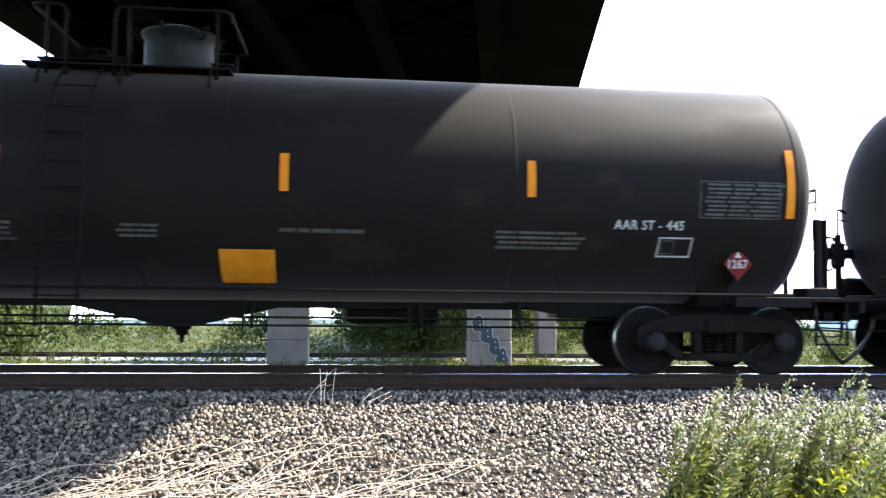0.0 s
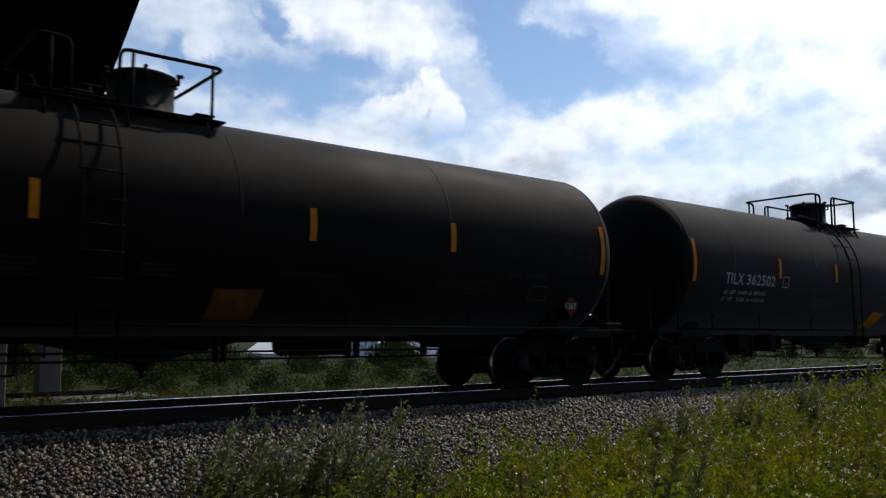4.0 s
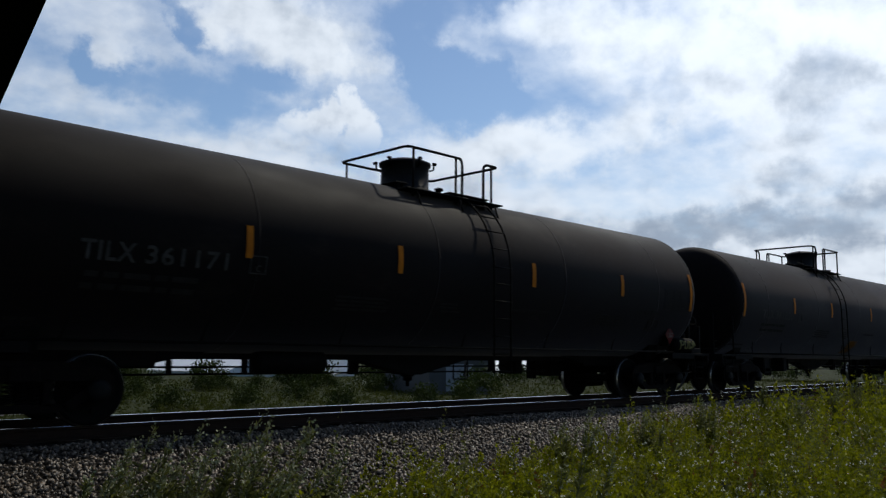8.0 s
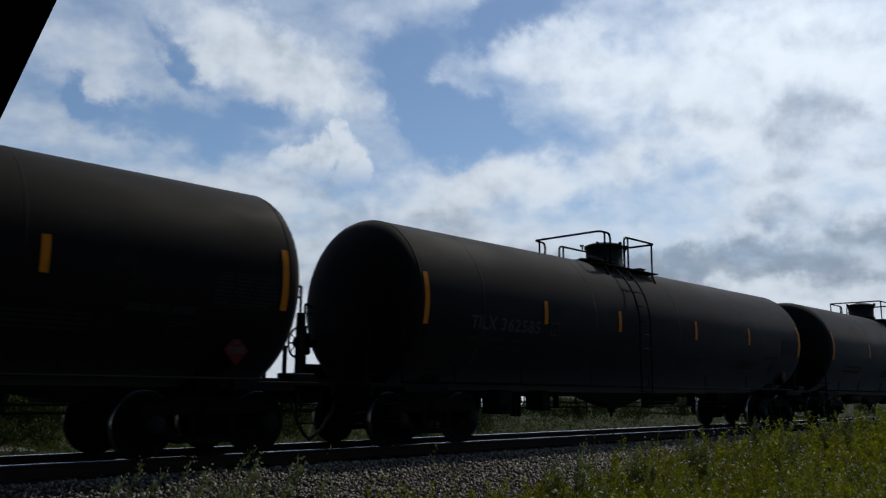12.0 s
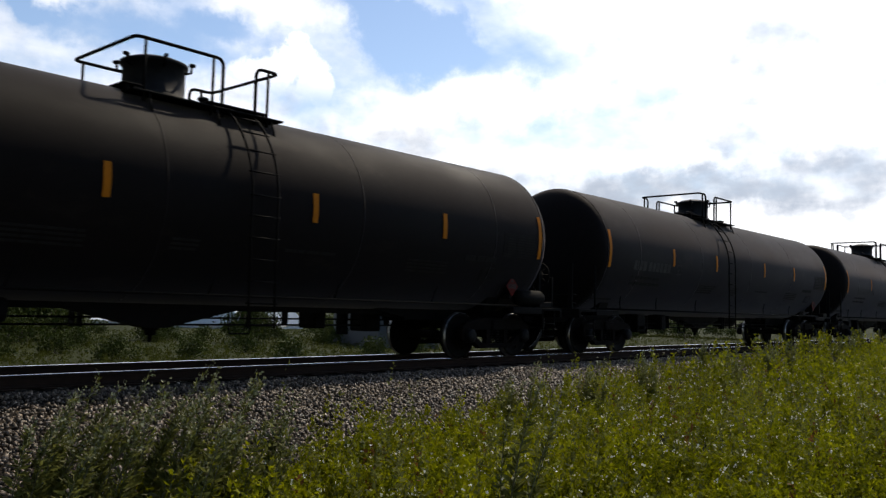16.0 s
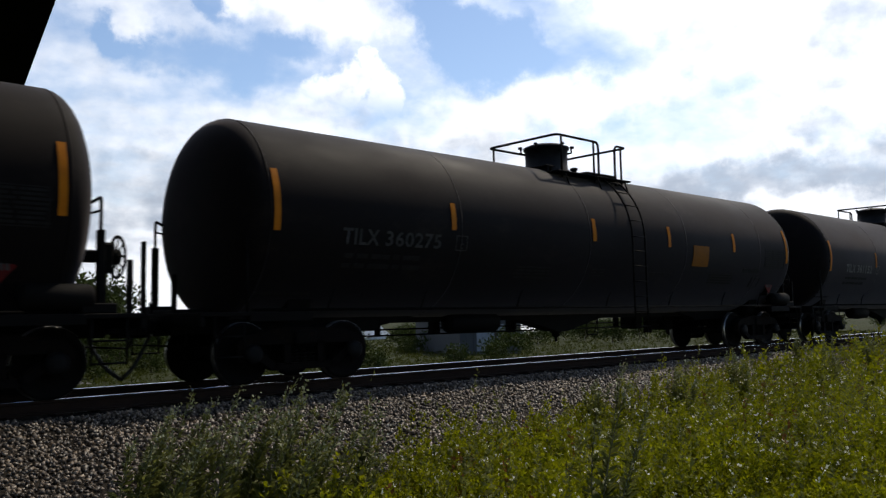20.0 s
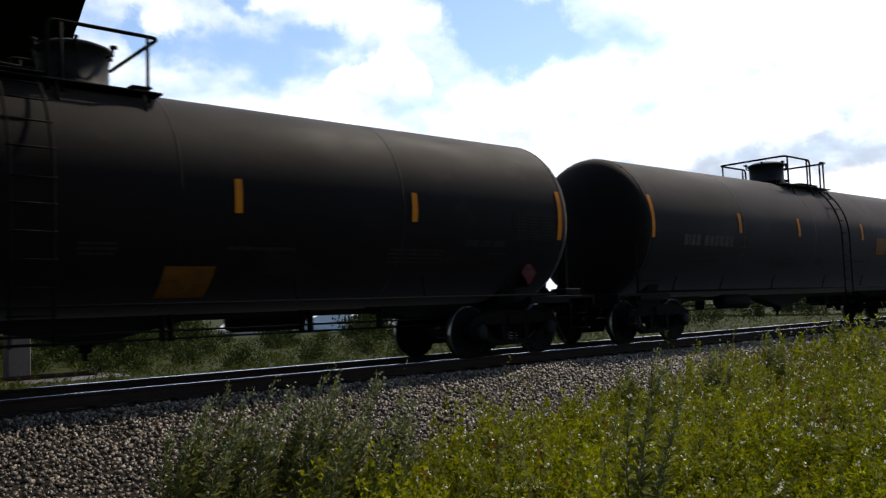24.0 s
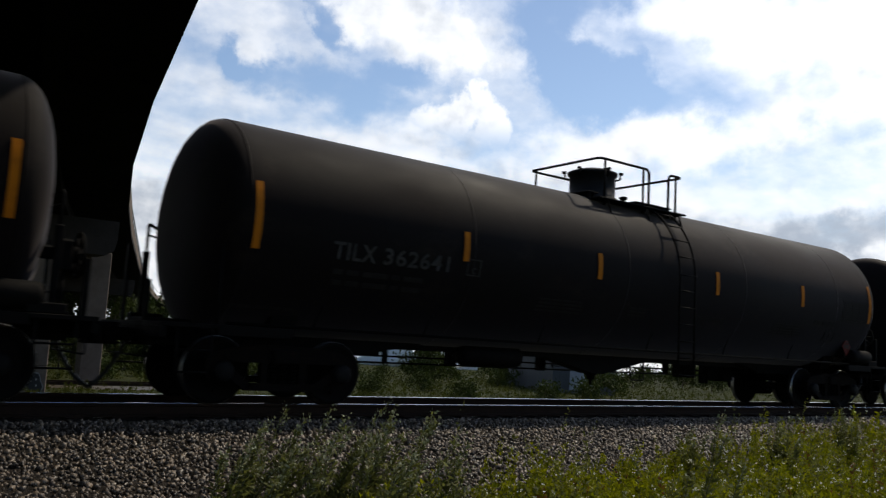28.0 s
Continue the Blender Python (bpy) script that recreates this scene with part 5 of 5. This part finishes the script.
# ---------------------------------------------------------------- distance: trees, bushes, sheds, poles
def tree(h, spread, seed, clumps, per, leaf):
    rng = np.random.default_rng(seed)
    kind, label = (("shrub", "low dark green shrub in the long meadow grass") if h < 1.5 else ("bush", "rounded green leafy bush standing in the meadow") if h < 4
                   else ("tree", "broad green leafy tree beyond the field"))
    t = thing(kind, None, None, label, kind, group={"shrub": "shrubs in the meadow", "bush": "bushes in the meadow", "tree": "trees beyond the field"}[kind])
    bm = BM()
    tube(bm, [(0, 0, -.2), (.05, .02, h * .25), (.1, .1, h * .5), (.05, .15, h * .8)], h * .022, 8, taper=.3)
    centres = []
    for i in range(clumps):
        a = rng.uniform(0, 2 * math.pi)
        z = h * rng.uniform(.22, .95)
        r = spread * math.sqrt(max(0.08, 1 - ((z / h - .5) / .55) ** 2)) * rng.uniform(.3, 1)
        centres.append((r * math.cos(a), r * math.sin(a), z))
        if i % 3 == 0:
            tube(bm, [(.05, .05, z * .6), (r * .5 * math.cos(a), r * .5 * math.sin(a), z * .85), centres[-1]], h * .008, 5, taper=.3)
    part("trunk", bm, BARK, t)
    C = np.array(centres)
    P = np.repeat(C, per, 0) + rng.normal(0, spread * .17, (clumps * per, 3))
    P[:, 2] = np.maximum(P[:, 2], .1)
    d = rng.normal(size=P.shape)
    d[:, 2] += .3
    s = rng.uniform(.6, 1.3, len(P)) * leaf
    part("crown", leaves_mesh("crown", P, d, s, s * .3, rng, TREELEAF), None, t)
    return t


def build_distance():
    rnd = random.Random(3)
    kinds = [tree(2.6, 1.7, 1, 26, 60, .26), tree(3.2, 2.2, 2, 30, 60, .28), tree(7.5, 2.9, 3, 44, 60, .38), tree(2.0, 2.0, 4, 24, 60, .24), tree(1.1, 1.3, 5, 18, 60, .17)]
    first = [True] * 5
    
    def put(k, az, d):
        x, y = d * math.sin(radians(az)), d * math.cos(radians(az))
        m = pose(x, y, ground_z(x, y), 0, 0, rnd.uniform(0, 360))
        if first[k]:
            kinds[k].matrix_basis = m
            first[k] = False
        else:
            copy_thing(kinds[k], m)
    # an open meadow, with a ragged line of bushes at its far side
    for az in range(-36, 84, 2):
        d = rnd.uniform(96, 128) / max(math.cos(radians(az)), .5) ** .5
        if not (-4 < az < 1 or 25 < az < 35 or 36 < az < 39 or 47 < az < 52 or -17 < az < -8):
            put(rnd.choice((0, 1, 3)), az + rnd.uniform(-.8, .8), d)
    # low bushes and saplings that stand alone in the meadow
    for k, az, d in ((0, 29.3, 80), (1, 34.9, 76), (1, 35.9, 79), (0, 35.9, 88), (3, 40.2, 92), (0, 41.6, 96), (3, 42.8, 80), (3, 47.0, 66), (3, 49.2, 96), (0, 52.4, 104),
                     (3, 50.6, 110), (0, 54.2, 98), (1, 56.0, 112), (3, 58.2, 100), (0, 61.0, 118), (1, 64.5, 124), (3, 24.2, 84), (0, 22.6, 92), (1, 20.6, 98), (0, 18.4, 90), (3, 16.6, 82),
                     (1, 19.4, 76), (1, -27.4, 52), (0, -25.6, 50), (1, -23.8, 54), (0, -21.8, 51), (3, -19.6, 58), (3, -16.0, 70), (3, -12.2, 76), (3, -6.4, 62), (0, -29.5, 50), (1, -32, 52), (3, 10.5, 74)):
        put(k, az, d)
    for k, az, d in ((2, 19.3, 76), (2, 20.8, 80), (1, 23.4, 78), (0, 17.2, 74), (1, 15.4, 80), (0, 19.0, 72), (3, 21.6, 70), (1, .6, 58), (1, 2.0, 56), (0, 3.0, 54), (1, 4.2, 57), (0, 5.4, 55), (1, 6.6, 58), (3, 7.6, 60), (1, 3.4, 62), (1, 5.8, 63), (3, 9.4, 66), (1, 11.8, 70)):
        put(k, az, d)
    # low shrubs scattered over the meadow
    for i in range(26):
        put(4, 14 + i * 1.35 + rnd.uniform(-.6, .6), rnd.uniform(52, 96))
    for az, d in ((2.0, 60), (3.6, 63), (5.2, 61), (6.4, 66), (11.5, 98), (14.8, 100), (16.4, 110), (9.6, 112), (-22.0, 57), (-26, 60), (21, 128), (-9, 130), (-22, 110), (-30, 92), (61, 210), (57, 190)):
        put(2, az, d)
    # plain column behind the pier
    bm = BM()
    box(bm, 12.0, 13.2, 52.0, 53.2, -2.5, 5.4, .05)
    thing("concrete_column", bm, CONCRETE, "plain concrete column under the bridge", "column")
    # long low sheds
    def shed(az0, az1, d, d1, h, label, mat):
        p = Vector((d * math.sin(radians(az0)), d * math.cos(radians(az0)), 0))
        q = Vector((d1 * math.sin(radians(az1)), d1 * math.cos(radians(az1)), 0))
        ln = (q - p).length
        s = thing("shed", None, None, label, "building", at=Matrix.Translation((p.x, p.y, -2.36)) @ Matrix.Rotation(math.atan2(q.y - p.y, q.x - p.x), 4, "Z"))
        low = mat is SHED                        # white sheds have low eaves and a wide white roof
        eave, ridge = (h * .13, h) if low else (h, h + .8)
        part("wall", box(BM(), 0, ln, 0, 14, 0, eave, .05), mat, s)
        bm = BM()
        loft(bm, [(-.4, eave), (14.4, eave), (7, ridge)], -.4, ln + .4, plane="yz")
        part("roof", bm, mat if low else SHEDROOF, s)
        for i in range(0 if low else int(ln // 5)):
            bm = BM()
            box(bm, 1.5 + i * 5, 4 + i * 5, -.05, .02, .3, 2.6, .02)
            part("loading_door", bm, GLASS if i % 3 == 1 else SHEDROOF, s)
        bm = BM()
        for i in range(int(ln / .6)):
            box(bm, i * .6, i * .6 + .08, -.035, .0, .1, eave - .1)
        tagged(part("wall_ribs", bm, mat, s), kind="stuff")
    shed(25.5, 35.2, 140, 120, 4.6, "long low shed with a wide white roof beyond the field", SHED)
    shed(36.2, 38.8, 120, 134, 3.6, "small pale shed with a white roof beyond the field", SHED)
    shed(43.9, 48.1, 71, 73, 3.5, "pale grey shed standing in the field", SHEDGREY)
    shed(48.2, 51.8, 140, 200, 4.2, "bright white-roofed warehouse beyond the field", SHED)
    shed(-17.5, -5.0, 118, 118, 5.0, "pale low warehouse behind the hedge", SHED)
    shed(-2.5, 2.6, 130, 130, 4.0, "low white-roofed warehouse beyond the meadow", SHED)
    # poles and posts
    for az, d, h, r, name, lab in ((46.35, 66, 5.0, .11, "post", "dark slim post beside the field"), (18.6, 85, 8.5, .14, "utility_pole", "wooden utility pole far off"), (8.2, 58, 4.0, .10, "post", "pale slim post by the bridge pier")):
        x, y = d * math.sin(radians(az)), d * math.cos(radians(az))
        bm = BM()
        lathe(bm, [(-.2, r), (h * .5, r * .9), (h, r * .75)], "z", 10)
        o = thing(name, bm, POLE, lab, "post", at=pose(x, y, -2.36))
        if name == "utility_pole":
            part("cross_arm", box(BM(), -1.1, 1.1, -.06, .06, h - .9, h - .78), POLE, o)


build_distance()


# ---------------------------------------------------------------- motion
def along(t):
    for (a, xa), (b, xb) in zip(RUN, RUN[1:]):
        if t <= b:
            return xa + (xb - xa) * (t - a) / (b - a)
    return RUN[-1][1]


def motions():
    """The cars roll along the track; their wheels turn with the way gone."""
    for k, car in CARS.items():
        turn = 180 if k in TURNED else 0
        walk(car, [(t, pose(x - k * L, D, 0, 0, 0, turn)) for t, x in RUN])
        for tr in car.children:
            if not tr.name.startswith("truck"):
                continue
            for ws in tr.children:
                if ws.name.startswith("wheelset"):
                    p = ws.location.copy()
                    sign = -1 if turn else 1
                    walk(ws, [(i / 10, pose(*p) @ Matrix.Rotation(sign * (along(i / 10) - RUN[0][1]) / .457, 4, "Y")) for i in range(281)])


motions()
